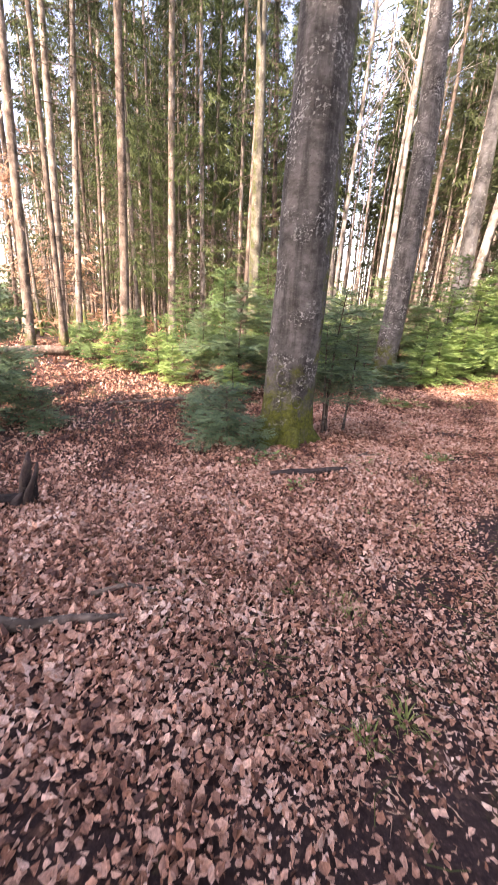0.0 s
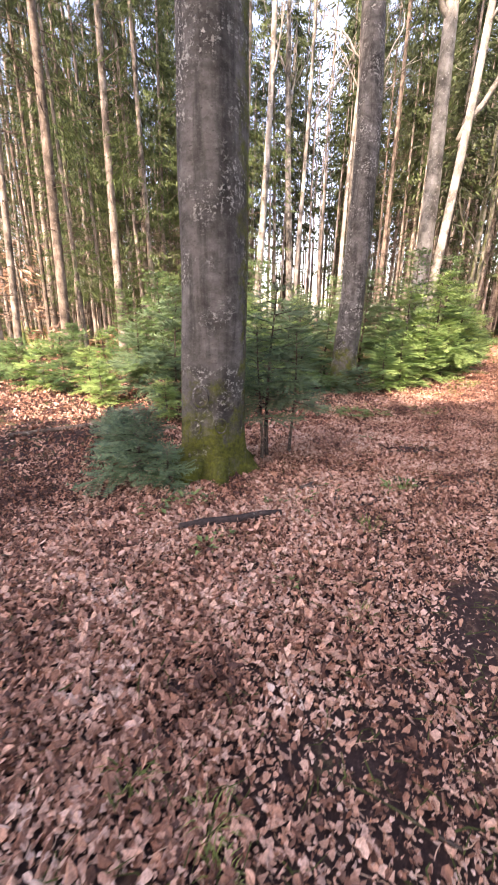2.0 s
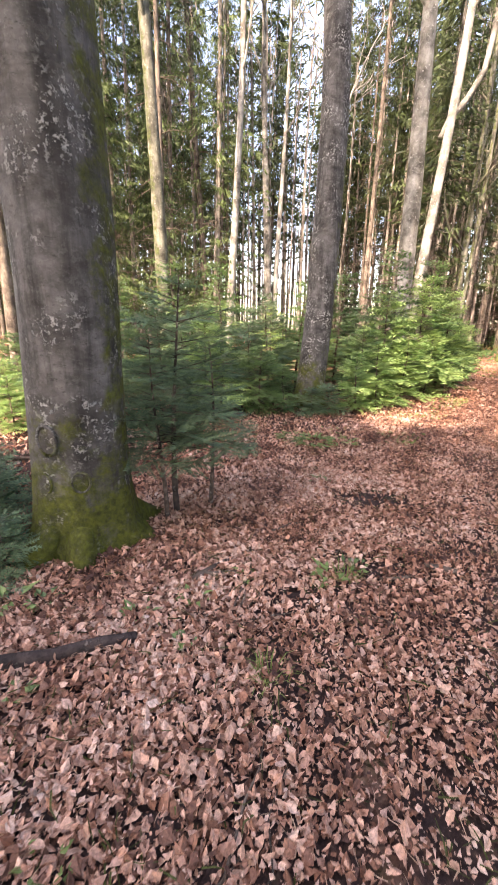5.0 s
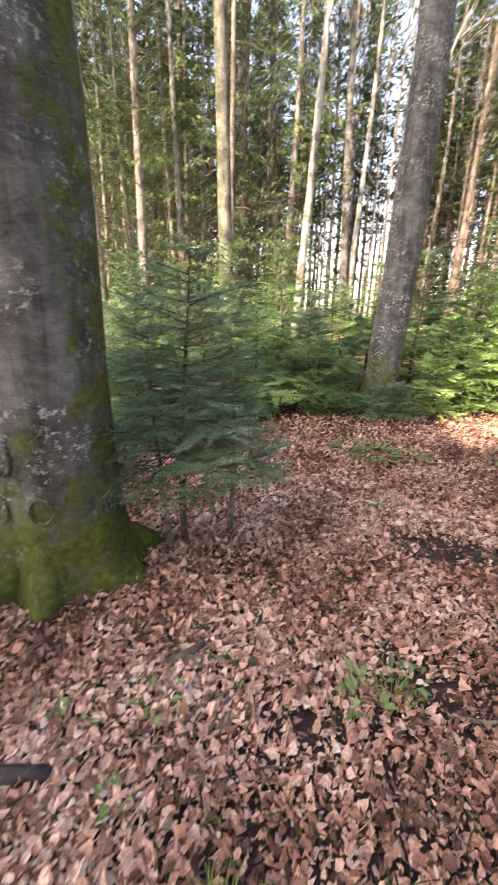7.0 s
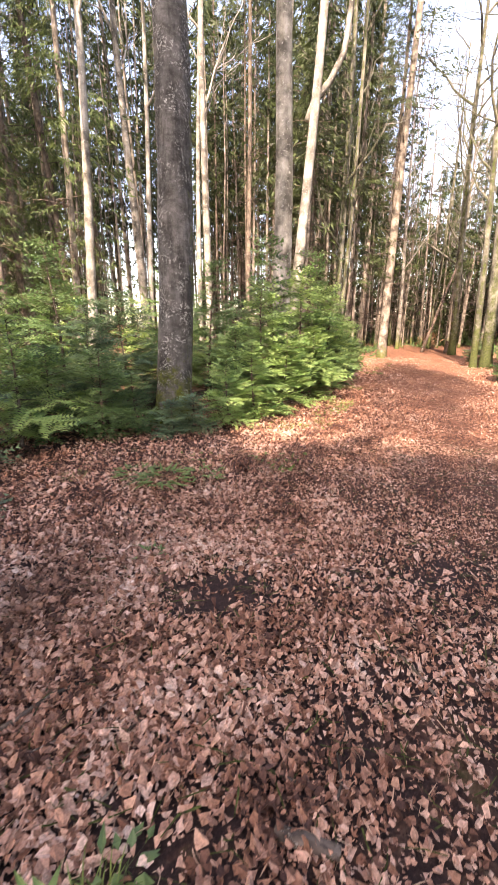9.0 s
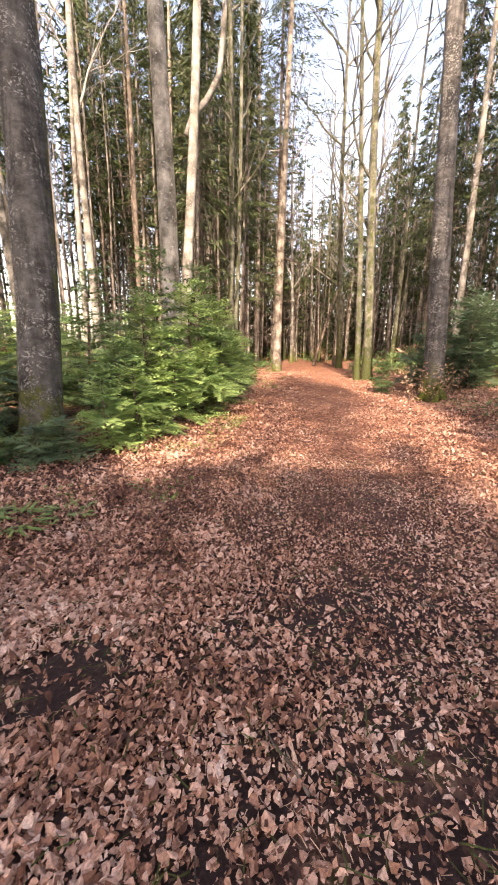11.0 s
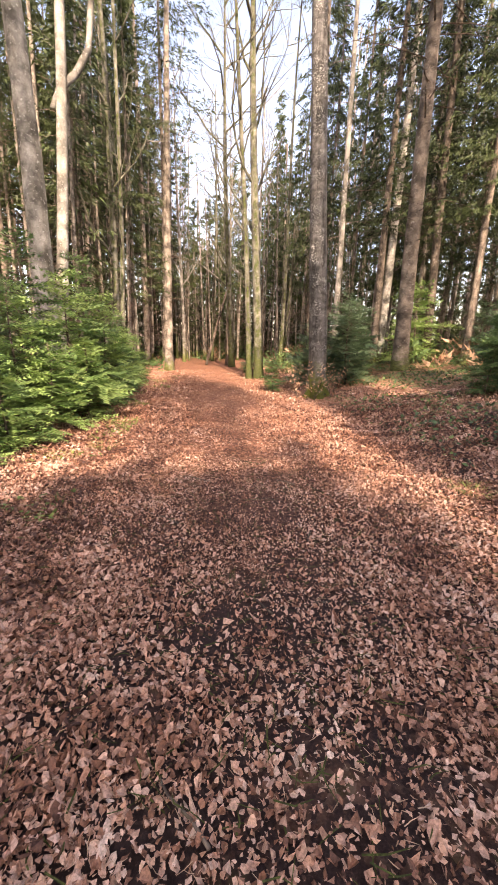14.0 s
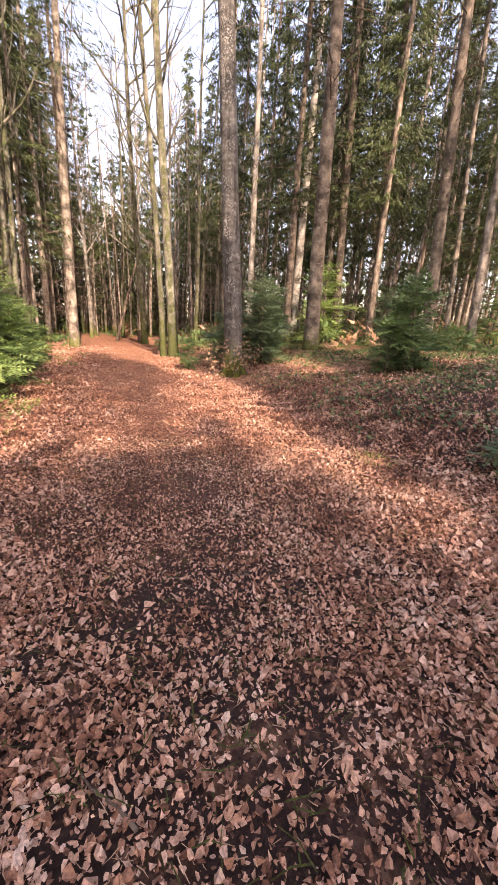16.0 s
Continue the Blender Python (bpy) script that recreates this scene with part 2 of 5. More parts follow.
def ground_material():
    """Forest soil under leaf litter: dark crumbs, leaf-sized flakes, redder on the trodden path, green further out."""
    m, nt, b, add = graph("forest_floor")
    pos = add("NewGeometry").outputs["Position"]
    warp = add("VectorMath", i0=add("TexNoise", Vector=pos, Scale=30.0, Detail=3.0).outputs["Color"], i1=(0.05, 0.05, 0.05))
    warp.operation = "MULTIPLY"
    bent = add("VectorMath", i0=pos, i1=warp.outputs[0])
    cells = add("TexVoronoi", Vector=bent.outputs[0], Scale=36.0, Randomness=1.0)
    tone = add("SeparateXYZ", Vector=cells.outputs["Color"]).outputs["X"]
    flakes = ramp(nt, add, tone, [(0.0, (0.08, 0.038, 0.028)), (0.3, (0.24, 0.11, 0.07)), (0.6, (0.42, 0.21, 0.135)), (1.0, (0.58, 0.36, 0.26))])
    soil_n = add("TexNoise", Vector=pos, Scale=60.0, Detail=8.0, Roughness=0.8).outputs["Fac"]
    soil = ramp(nt, add, soil_n, [(0.3, (0.014, 0.009, 0.010)), (0.54, (0.042, 0.026, 0.026)), (0.74, (0.16, 0.09, 0.075))])
    # lateral distance from the path's middle line
    lat = add("VectorMath", i0=pos, i1=(0.88, -0.47, 0.0))
    lat.operation = "DOT_PRODUCT"
    run = add("VectorMath", i0=pos, i1=(0.47, 0.88, 0.0))
    run.operation = "DOT_PRODUCT"
    big = add("TexNoise", Vector=pos, Scale=0.9, Detail=5.0, Roughness=0.65).outputs["Fac"]
    mid = add("TexNoise", Vector=pos, Scale=4.5, Detail=5.0, Roughness=0.65).outputs["Fac"]
    cover = add("Math", i0=big, i1=mid)
    near = add("MapRange", Value=run.outputs["Value"], i1=10.0, i2=15.0, i3=0.0, i4=0.30)
    cov2 = add("Math", i0=cover.outputs[0], i1=near.outputs[0])
    half = add("Math", i0=cov2.outputs[0], i1=0.5)
    half.operation = "MULTIPLY"
    mask = ramp(nt, add, half.outputs[0], [(0.53, GREY(0.06)), (0.63, GREY(0.95))])
    reach = add("MapRange", Value=run.outputs["Value"], i1=8.5, i2=14.0, i3=0.5, i4=1.0)
    less = nt.nodes.new("ShaderNodeMath")
    less.operation = "MULTIPLY"
    nt.links.new(mask, less.inputs[0]), nt.links.new(reach.outputs[0], less.inputs[1])
    col = mixed(nt, add, less.outputs[0], soil, flakes)
    # trodden path: finer crumbs, redder
    fine = add("TexVoronoi", Vector=pos, Scale=42.0)
    ft = add("SeparateXYZ", Vector=fine.outputs["Color"]).outputs["X"]
    crumbs = ramp(nt, add, ft, [(0.0, (0.07, 0.03, 0.023)), (0.5, (0.22, 0.095, 0.058)), (1.0, (0.42, 0.215, 0.135))])
    wob = add("Math", i0=big, i1=lat.outputs["Value"])
    on1 = add("MapRange", Value=wob.outputs[0], i1=-2.7, i2=-1.7, i3=0.0, i4=1.0)
    on2 = add("MapRange", Value=wob.outputs[0], i1=1.9, i2=3.1, i3=1.0, i4=0.0)
    on = add("Math", i0=on1.outputs[0], i1=on2.outputs[0])
    on.operation = "MULTIPLY"
    far = add("MapRange", Value=run.outputs["Value"], i1=7.0, i2=11.0, i3=0.0, i4=0.85)
    onp = add("Math", i0=on.outputs[0], i1=far.outputs[0])
    onp.operation = "MULTIPLY"
    col = mixed(nt, add, onp.outputs[0], col, crumbs)
    # green film of moss and seedlings beside the path
    off1 = add("MapRange", Value=lat.outputs["Value"], i1=3.4, i2=6.0, i3=0.0, i4=0.16)
    off2 = add("MapRange", Value=lat.outputs["Value"], i1=-3.2, i2=-6.0, i3=0.0, i4=0.10)
    offs = add("Math", i0=off1.outputs[0], i1=off2.outputs[0])
    gm = add("Math", i0=offs.outputs[0], i1=mid)
    gmask = ramp(nt, add, gm.outputs[0], [(0.60, GREY(0)), (0.74, GREY(0.7))])
    greens = ramp(nt, add, soil_n, [(0.3, (0.03, 0.05, 0.02)), (0.7, (0.11, 0.15, 0.05))])
    col = mixed(nt, add, gmask, col, greens)
    away = add("VectorMath", i0=pos)
    away.operation = "LENGTH"
    meadow = ramp(nt, add, mid, [(0.35, (0.06, 0.085, 0.03)), (0.65, (0.13, 0.15, 0.055))])
    col = mixed(nt, add, add("MapRange", Value=away.outputs["Value"], i1=38.0, i2=60.0, i3=0.0, i4=1.0).outputs[0], col, meadow)
    nt.links.new(col, b.inputs["Base Color"])
    b.inputs["Roughness"].default_value = 0.9
    b.inputs["Specular IOR Level"].default_value = 0.2
    h = add("Math", i0=soil_n, i1=tone)
    bump = add("Bump", Strength=1.0, Distance=0.02, Height=h.outputs[0])
    nt.links.new(bump.outputs[0], b.inputs["Normal"])
    return m


FLOOR = ground_material()

# ---- plan ----
def across(x, y):
    """Metres to the right of the path's middle line."""
    return (x - 2.3) * 0.88 - (y - 5.0) * 0.47


def along(x, y):
    return (x - 2.3) * 0.47 + (y - 5.0) * 0.88


def height(x, y):
    """Height of the forest floor; works on numbers and arrays."""
    d, s = across(x, y), along(x, y)
    z = -0.22 + 0.0 * x
    z = z + 0.22 * np.clip((3.6 - y) / 3.6, 0, 1) ** 1.5 * np.exp(-((x / 6.0) ** 2))
    z = z + 0.065 * np.clip(x - 0.4, -2, 2.5) * np.exp(-((y - 4) / 3.2) ** 2)
    z = z - 0.15 * np.exp(-(((x - 0.9) / 2.0) ** 2 + ((y - 7.3) / 1.7) ** 2))
    bank = np.clip(d - 3.0, 0, 20)
    z = z + 0.95 * (1 - np.exp(-(bank / 2.7) ** 1.5)) + 0.035 * np.clip(bank - 4, 0, 17)
    left = np.clip(-d - 5.0, 0, 30)
    z = z - 0.012 * left
    z = z + 0.03 * np.sin(x * 1.7 + 0.6 * y) * np.cos(y * 1.3 - 0.4 * x) + 0.012 * np.sin(x * 5.1 + 1.0) * np.sin(y * 4.7)
    return z


def place(x, y, dz=0.0):
    return float(height(x, y)) + dz


# ---- mesh building ----
class Build:
    """Collects vertices and faces of one mesh."""

    def __init__(self):
        self.v, self.f, self.n = [], [], 0

    def add(self, verts, faces):
        verts = np.asarray(verts, float).reshape(-1, 3)
        self.v.append(verts)
        self.f.extend([tuple(i + self.n for i in f) for f in faces])
        self.n += len(verts)

    def tube(self, pts, radii, seg=6, rough=0.0, lobes=None, caps=True):
        pts = np.asarray(pts, float)
        k = len(pts)
        tang = np.gradient(pts, axis=0)
        tang /= np.linalg.norm(tang, axis=1)[:, None] + 1e-9
        ref = np.array((1.0, 0, 0)) if abs(tang[0][0]) < 0.8 else np.array((0, 1.0, 0))
        a = np.linspace(0, 2 * np.pi, seg, endpoint=False)
        verts = np.zeros((k, seg, 3))
        for i in range(k):
            u = ref - tang[i] * (ref @ tang[i])
            u /= np.linalg.norm(u)
            w = np.cross(tang[i], u)
            r = np.full(seg, radii[i])
            if lobes is not None:
                r = r * lobes(a, pts[i])
            if rough:
                r = r * (1 + rough * np.array([noise.noise(Vector((math.cos(q) * 1.3 + pts[i][0], math.sin(q) * 1.3, pts[i][2] * 0.8))) for q in a]))
            verts[i] = pts[i] + r[:, None] * (np.cos(a)[:, None] * u + np.sin(a)[:, None] * w)
        faces = [(i * seg + j, i * seg + (j + 1) % seg, (i + 1) * seg + (j + 1) % seg, (i + 1) * seg + j) for i in range(k - 1) for j in range(seg)]
        if caps:
            faces += [tuple(range((k - 1) * seg, k * seg)), tuple(range(seg - 1, -1, -1))]
        self.add(verts, faces)

    def mesh(self, name, material, smooth=True):
        me = bpy.data.meshes.new(name)
        me.from_pydata(np.concatenate(self.v).tolist() if self.v else [], [], self.f)
        me.materials.append(material)
        if smooth:
            me.polygons.foreach_set("use_smooth", [True] * len(me.polygons))
        me.update()
        return me


def part(name, build, material, parent=None, label="", smooth=True):
    """One mesh object, under a thing or a part where one is given."""
    ob = new(name, build.mesh(name, material, smooth))
    if parent is not None:
        ob.parent = parent
    if label:
        tagged(ob, label)
    return ob


def empty(name, m, label, category, group=""):
    ob = new(name)
    ob.empty_display_size = 0.3
    ob.matrix_world = m
    return tagged(ob, label, category, group)


def axis_line(h, lean, n, bend=0.0, phase=0.0, start=-0.3):
    """Points along a stem that leans by so many metres a metre."""
    z = np.linspace(0, 1, n) ** 1.35 * (h - start) + start
    w = bend * (np.sin(z / h * 5.0 + phase) - math.sin(phase))
    return np.stack([lean[0] * z + w, lean[1] * z + bend * np.cos(z / h * 4.2 + phase) - bend * math.cos(phase), z], 1)


def stem_radius(z, r, h, flare, drop=0.25, top=0.25):
    z = np.asarray(z)
    return r * (1 - (1 - top) * np.clip(z / h, 0, 1)) * (1 + flare * np.exp(-np.clip(z, 0, None) / drop))


def branchlets(b, rng, p, d, length, r, level, up=0.25, twig_seg=4):
    """A bare limb with its twigs, tapering."""
    n = 5 if level else 4
    pts = [np.array(p, float)]
    dirs = np.array(d, float)
    for _ in range(n):
        dirs = dirs + rng.normal(0, 0.14, 3) + np.array((0, 0, up * 0.25))
        dirs /= np.linalg.norm(dirs)
        pts.append(pts[-1] + dirs * length / n)
    b.tube(pts, np.linspace(r, r * 0.3, n + 1), 6 if level > 1 else 3 if level == 0 else twig_seg, caps=False)
    if level:
        for _ in range(5 if level > 1 else 4):
            k = rng.integers(1, n + 1)
            side = dirs + rng.normal(0, 0.55, 3) + np.array((0, 0, 0.1))
            branchlets(b, rng, pts[k], side / np.linalg.norm(side), length * rng.uniform(0.35, 0.6), r * 0.42, level - 1, up)


def tufts(tips, rng, size, droop, each, wide=0.1):
    """Needle sprays as slim leaf shapes round each tip: arrays for one mesh."""
    n = len(tips) * each
    base = np.repeat(np.asarray(tips)[:, :3], each, 0) + rng.normal(0, size * 0.45, (n, 3)) * np.array((1.0, 1.0, 0.5))
    way = np.repeat(np.asarray(tips)[:, 3:6], each, 0) * 0.9 + rng.normal(0, 0.45, (n, 3)) - np.array((0, 0, droop))
    way /= np.linalg.norm(way, axis=1)[:, None]
    side = np.cross(way, rng.normal(0, 1, (n, 3)))
    side /= np.linalg.norm(side, axis=1)[:, None] + 1e-9
    ln = (size * rng.uniform(0.6, 1.3, n))[:, None]
    v = np.stack([base + side * ln * wide, base + way * ln, base - side * ln * wide], 1)
    i = np.arange(n) * 3
    return v.reshape(-1, 3), np.stack([i, i + 1, i + 2], 1).tolist()


# ---- ground ----
def graded(lo, hi, core_lo, core_hi, step):
    mid = np.arange(core_lo, core_hi, step)
    out, s, x = [], step, core_hi
    while x < hi:
        out.append(x)
        s *= 1.13
        x += s
    low, s, x = [], step, core_lo
    while x > lo:
        s *= 1.13
        x -= s
        low.append(x)
    return np.array(low[::-1] + mid.tolist() + out + [hi])


gx, gy = graded(-600, 600, -4.0, 8.0, 0.11), graded(-600, 600, -0.5, 12.0, 0.11)
X, Y = np.meshgrid(gx, gy)
rg = np.random.default_rng(3)
Z = height(X, Y) + rg.normal(0, 0.006, X.shape)
nx, ny = len(gx), len(gy)
gi = (np.arange(ny - 1)[:, None] * nx + np.arange(nx - 1)[None, :]).ravel()
gb = Build()
gb.add(np.stack([X, Y, Z], -1).reshape(-1, 3), np.stack([gi, gi + 1, gi + nx + 1, gi + nx], 1).tolist())
ground = tagged(part("ground", gb, FLOOR), "brown forest floor of soil and beech leaf litter with a trodden path", "ground", kind="structure")


# ---- great beech ----
def moss_lobes(count, phase, amount, drop):
    def f(a, p):
        return 1 + amount * math.exp(-max(p[2] + 0.05, 0) / drop) * (0.5 + 0.5 * np.cos(count * a + phase)) ** 1.5 + 0.02 * np.cos(3 * a + p[2])
    return f


def great_beech(x, y, r, h, curve, top, label, seed, knots=(), group="", seg=40, rings=70, flare=0.22, material=None, lobe=0.55):
    """curve: lean in x and y, and how it bends; top: the radius at the top as a share."""
    rng = np.random.default_rng(seed)
    t = empty("beech_tree", pose(x, y, place(x, y)), label, "tree", group)
    b = Build()
    pts = axis_line(h, (0, 0), rings)
    zz = np.clip(pts[:, 2], 0, 10)
    pts[:, 0], pts[:, 1] = curve[0] * pts[:, 2] + curve[2] * zz * zz, curve[1] * pts[:, 2] + curve[3] * zz * zz
    b.tube(pts, stem_radius(pts[:, 2], r, h, flare, 0.25, top), seg, 0.07, moss_lobes(6, seed, 0.35, 0.22))
    trunk = part("trunk", b, material or BEECH, t)
    for k in range(6):
        a = k * 1.047 + seed + rng.uniform(-0.2, 0.2)
        ln = rng.uniform(0.4, 0.72) * r / 0.35
        b = Build()
        p0 = np.array((math.cos(a) * r * 0.7, math.sin(a) * r * 0.7, 0.19))
        p3 = np.array((math.cos(a) * (r + ln), math.sin(a) * (r + ln), -0.12))
        q = np.linspace(0, 1, 7)[:, None]
        line = p0 * (1 - q) + p3 * q + np.array((0, 0, -0.13)) * np.sin(q * np.pi)
        b.tube(line, np.array((0.15, 0.15, 0.13, 0.11, 0.085, 0.06, 0.03)) * r / 0.35, 14, 0.55)
        part("root", b, material or BEECH, t)
    for a, z, s in knots:
        b = Build()
        c = np.array((curve[0] * z, curve[1] * z, z))
        rr = float(stem_radius(z, r, h, flare, 0.22, top)) * 0.985
        u, w, nrm = np.array((-math.sin(a), math.cos(a), 0)), np.array((0, 0, 1.0)), np.array((math.cos(a), math.sin(a), 0))
        ring = [c + nrm * rr + u * s * math.cos(q) + w * 1.25 * s * math.sin(q) for q in np.linspace(0, 2 * np.pi, 15)]
        b.tube(ring, [s * 0.15] * 15, 6, 0.5, caps=False)
        part("knot", b, material or BEECH, trunk, "dark ring-shaped branch scar")
    return t


T1 = great_beech(-0.715, 5.232, 0.344, 18, (0.027, -0.006, -0.002, -0.002), 0.53, "thick grey beech trunk with pale lichen and mossy roots", 1,
                 [(-1.75, 0.92, 0.085), (-1.1, 0.62, 0.06), (-1.9, 0.60, 0.06), (-1.0, 3.1, 0.05), (-1.35, 3.6, 0.06), (-2.1, 1.35, 0.04)], seg=56, rings=110)
T2 = great_beech(0.92, 10.81, 0.287, 19, (0.080, 0.086, -0.009, 0.004), 0.6, "thick grey beech trunk with lichen behind young spruces", 2)
OAK = great_beech(10.59, 13.51, 0.281, 20, (-0.047, 0.047, 0.0, 0.0), 0.36, "straight grey beech trunk with pale spots beside the path", 3, seg=28, rings=50, flare=0.2)


# ---- slimmer deciduous trees with bare limbs ----
def bare_tree(name, x, y, stems, label, material, seed, limbs=9, first=7.0, h=20, seg=14, limb_len=4.0):
    """stems: rows of (dx, dy, radius, lean x, lean y)."""
    rng = np.random.default_rng(seed)
    t = empty(name, pose(x, y, place(x, y)), label, "tree")
    for dx, dy, r, lx, ly in stems:
        b = Build()
        pts = axis_line(h, (lx, ly), 34, 0.12, rng.uniform(0, 6)) + np.array((dx, dy, 0))
        b.tube(pts, stem_radius(pts[:, 2], r, h, 0.3, 0.3, 0.22), seg, 0.10)
        trunk = part("trunk", b, material, t)
        for k in range(limbs):
            z = first + (h - first) * (k + rng.uniform(0, 0.8)) / limbs
            q = np.array([np.interp(z, pts[:, 2], pts[:, i]) for i in range(3)])
            a = rng.uniform(0, 2 * np.pi)
            b = Build()
            branchlets(b, rng, q, (math.cos(a) * 0.6, math.sin(a) * 0.6, rng.uniform(0.5, 1.0)), limb_len * rng.uniform(0.6, 1.2) * (1.15 - 0.6 * z / h), r * 0.3, 2)
            part("limb", b, material, trunk)
    return t


FORK = bare_tree("beech_tree", 3.70, 16.85, [(-0.05, 0, 0.31, -0.006, 0.0), (0.2, 0.05, 0.17, 0.052, -0.006)], "double pale grey beech trunk with sunlit bark", PALE, 11, 5, 9.0, 20, 22)
fb = Build()
fork_line = np.array([(0.55, 0.0, 7.0), (0.75, 0.0, 7.5), (1.15, 0.05, 7.95), (1.5, 0.1, 8.6), (1.62, 0.1, 9.6), (1.75, 0.1, 11.5), (1.7, 0.1, 14.0)])
fb.tube(fork_line, [0.08, 0.09, 0.085, 0.08, 0.075, 0.065, 0.04], 10, 0.1)
part("limb", fb, PALE, FORK, "pale limb curving up from the fork")
bare_tree("beech_tree", -1.30, 22.35, [(0, 0, 0.20, -0.023, 0), (0.12, 0.1, 0.13, 0.012, 0)], "tall twin-stemmed pale beech in the forest edge", PALE, 12, 5, 9)
bare_tree("beech_tree", -2.46, 18.0, [(0, 0, 0.16, 0.03, 0.01)], "slim pale beech behind young spruces", PALE, 13, 5, 8)
bare_tree("beech_tree", -3.40, 14.2, [(0, 0, 0.22, -0.05, -0.015)], "mossy beech trunk above young spruces", MOSSY, 14, 5, 8)
bare_tree("beech_tree", -6.8, 23.8, [(0, 0, 0.30, -0.025, -0.01)], "bright pale beech trunk deep in the wood", PALE, 15, 4, 9)
bare_tree("beech_tree", 1.25, 21.3, [(-0.2, 0, 0.11, 0.015, 0), (0.2, 0, 0.16, 0.008, 0)], "slim twin beech with pale bark", PALE, 16, 5, 8)
bare_tree("beech_tree", 7.0, 22.0, [(0, 0, 0.16, -0.021, 0.006), (0.1, 0.1, 0.11, 0.03, 0.0)], "mossy forked beech behind young spruces", MOSSY, 17, 9, 4.5)
bare_tree("mossy_tree", 12.5, 19.4, [(0, 0, 0.22, -0.030, 0.022), (-0.40, 0.22, 0.13, -0.045, 0.03)], "twin mossy green trunks beside the path", MOSSY, 18, 11, 5.0)
bare_tree("mossy_tree", 15.6, 26.9, [(0, 0, 0.21, -0.03, 0.018)], "mossy green trunk with many bare limbs beside the path", MOSSY, 19, 14, 4.0, limb_len=5)
bare_tree("hornbeam_tree", 17.6, 24.4, [(0, 0, 0.13, 0.02, -0.008), (0.5, 0.3, 0.10, 0.05, -0.01)], "slim bare hornbeam with leaning stems", MOSSY, 20, 10, 4.0)
for k, (x, y) in enumerate([(15.0, 33.0), (18.0, 34.0), (20.5, 31.5), (17.0, 39.0), (21.5, 37.5), (23.5, 42.0), (19.5, 45.0), (13.6, 36.5)]):
    bare_tree("birch_tree", x, y, [(0, 0, 0.14, 0.02 * (k % 3 - 1), 0.0)], "slim bare tree with fine upward twigs", MOSSY if k % 2 else PALE, 30 + k, 12, 5.0, 19, 8, 4.5)


# ---- spruces ----
def spruce(h, r, from_z, seed, material, width=2.2, dead=26, branches=115, each=10, size=0.17, slim=0.10, tips_each=7, blunt=1.0, crown=None):
    """A tall spruce at the origin: trunk, dead snags, needle crown."""
    rng = np.random.default_rng(seed)
    t = new("spruce_tree")
    b = Build()
    pts = axis_line(h, (rng.uniform(-0.012, 0.012), rng.uniform(-0.012, 0.012)), 22, 0.05, seed)
    b.tube(pts, stem_radius(pts[:, 2], r, h, 0.3, 0.25, 0.2), 12, 0.06)
    part("trunk", b, material, t)
    b = Build()
    for _ in range(dead):
        z = rng.uniform(1.6, from_z + 3)
        a = rng.uniform(0, 2 * np.pi)
        ln = rng.uniform(0.4, 1.9)
        d = np.array((math.cos(a), math.sin(a), rng.uniform(-0.35, 0.15)))
        p = np.array([np.interp(z, pts[:, 2], pts[:, i]) for i in range(3)])
        b.tube([p, p + d * ln * 0.5, p + d * ln + (0, 0, -0.12 * ln)], [0.018, 0.011, 0.004], 3, caps=False)
        for _ in range(4):
            q = p + d * ln * rng.uniform(0.25, 1.0)
            b.tube([q, q + rng.normal(0, 0.24, 3) + d * 0.12], [0.006, 0.002], 3, caps=False)
    tagged(part("dead_branch", b, DEADWOOD, t, "bare grey snags"), kind="stuff")
    tips = []
    for _ in range(branches):
        q = rng.uniform(0, 1) ** 1.25
        z = from_z + (h - from_z) * q
        ln = max(width * (1.05 - q) ** blunt * rng.uniform(0.6, 1.15), 0.25)
        a = rng.uniform(0, 2 * np.pi)
        d = np.array((math.cos(a), math.sin(a), 0.12 - 0.35 * rng.uniform(0, 1)))
        p = np.array([np.interp(z, pts[:, 2], pts[:, i]) for i in range(3)])
        for s in np.linspace(0.15, 1.0, tips_each):
            c = p + d * ln * s + np.array((0, 0, -0.18 * ln * s * s))
            tips.append((*c, d[0], d[1], -0.25))
    b = Build()
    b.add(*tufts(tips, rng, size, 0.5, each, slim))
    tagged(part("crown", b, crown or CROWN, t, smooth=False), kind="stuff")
    return tagged(t, "tall spruce with straight brown trunk and bare lower branches", "tree", "spruces of the wood")


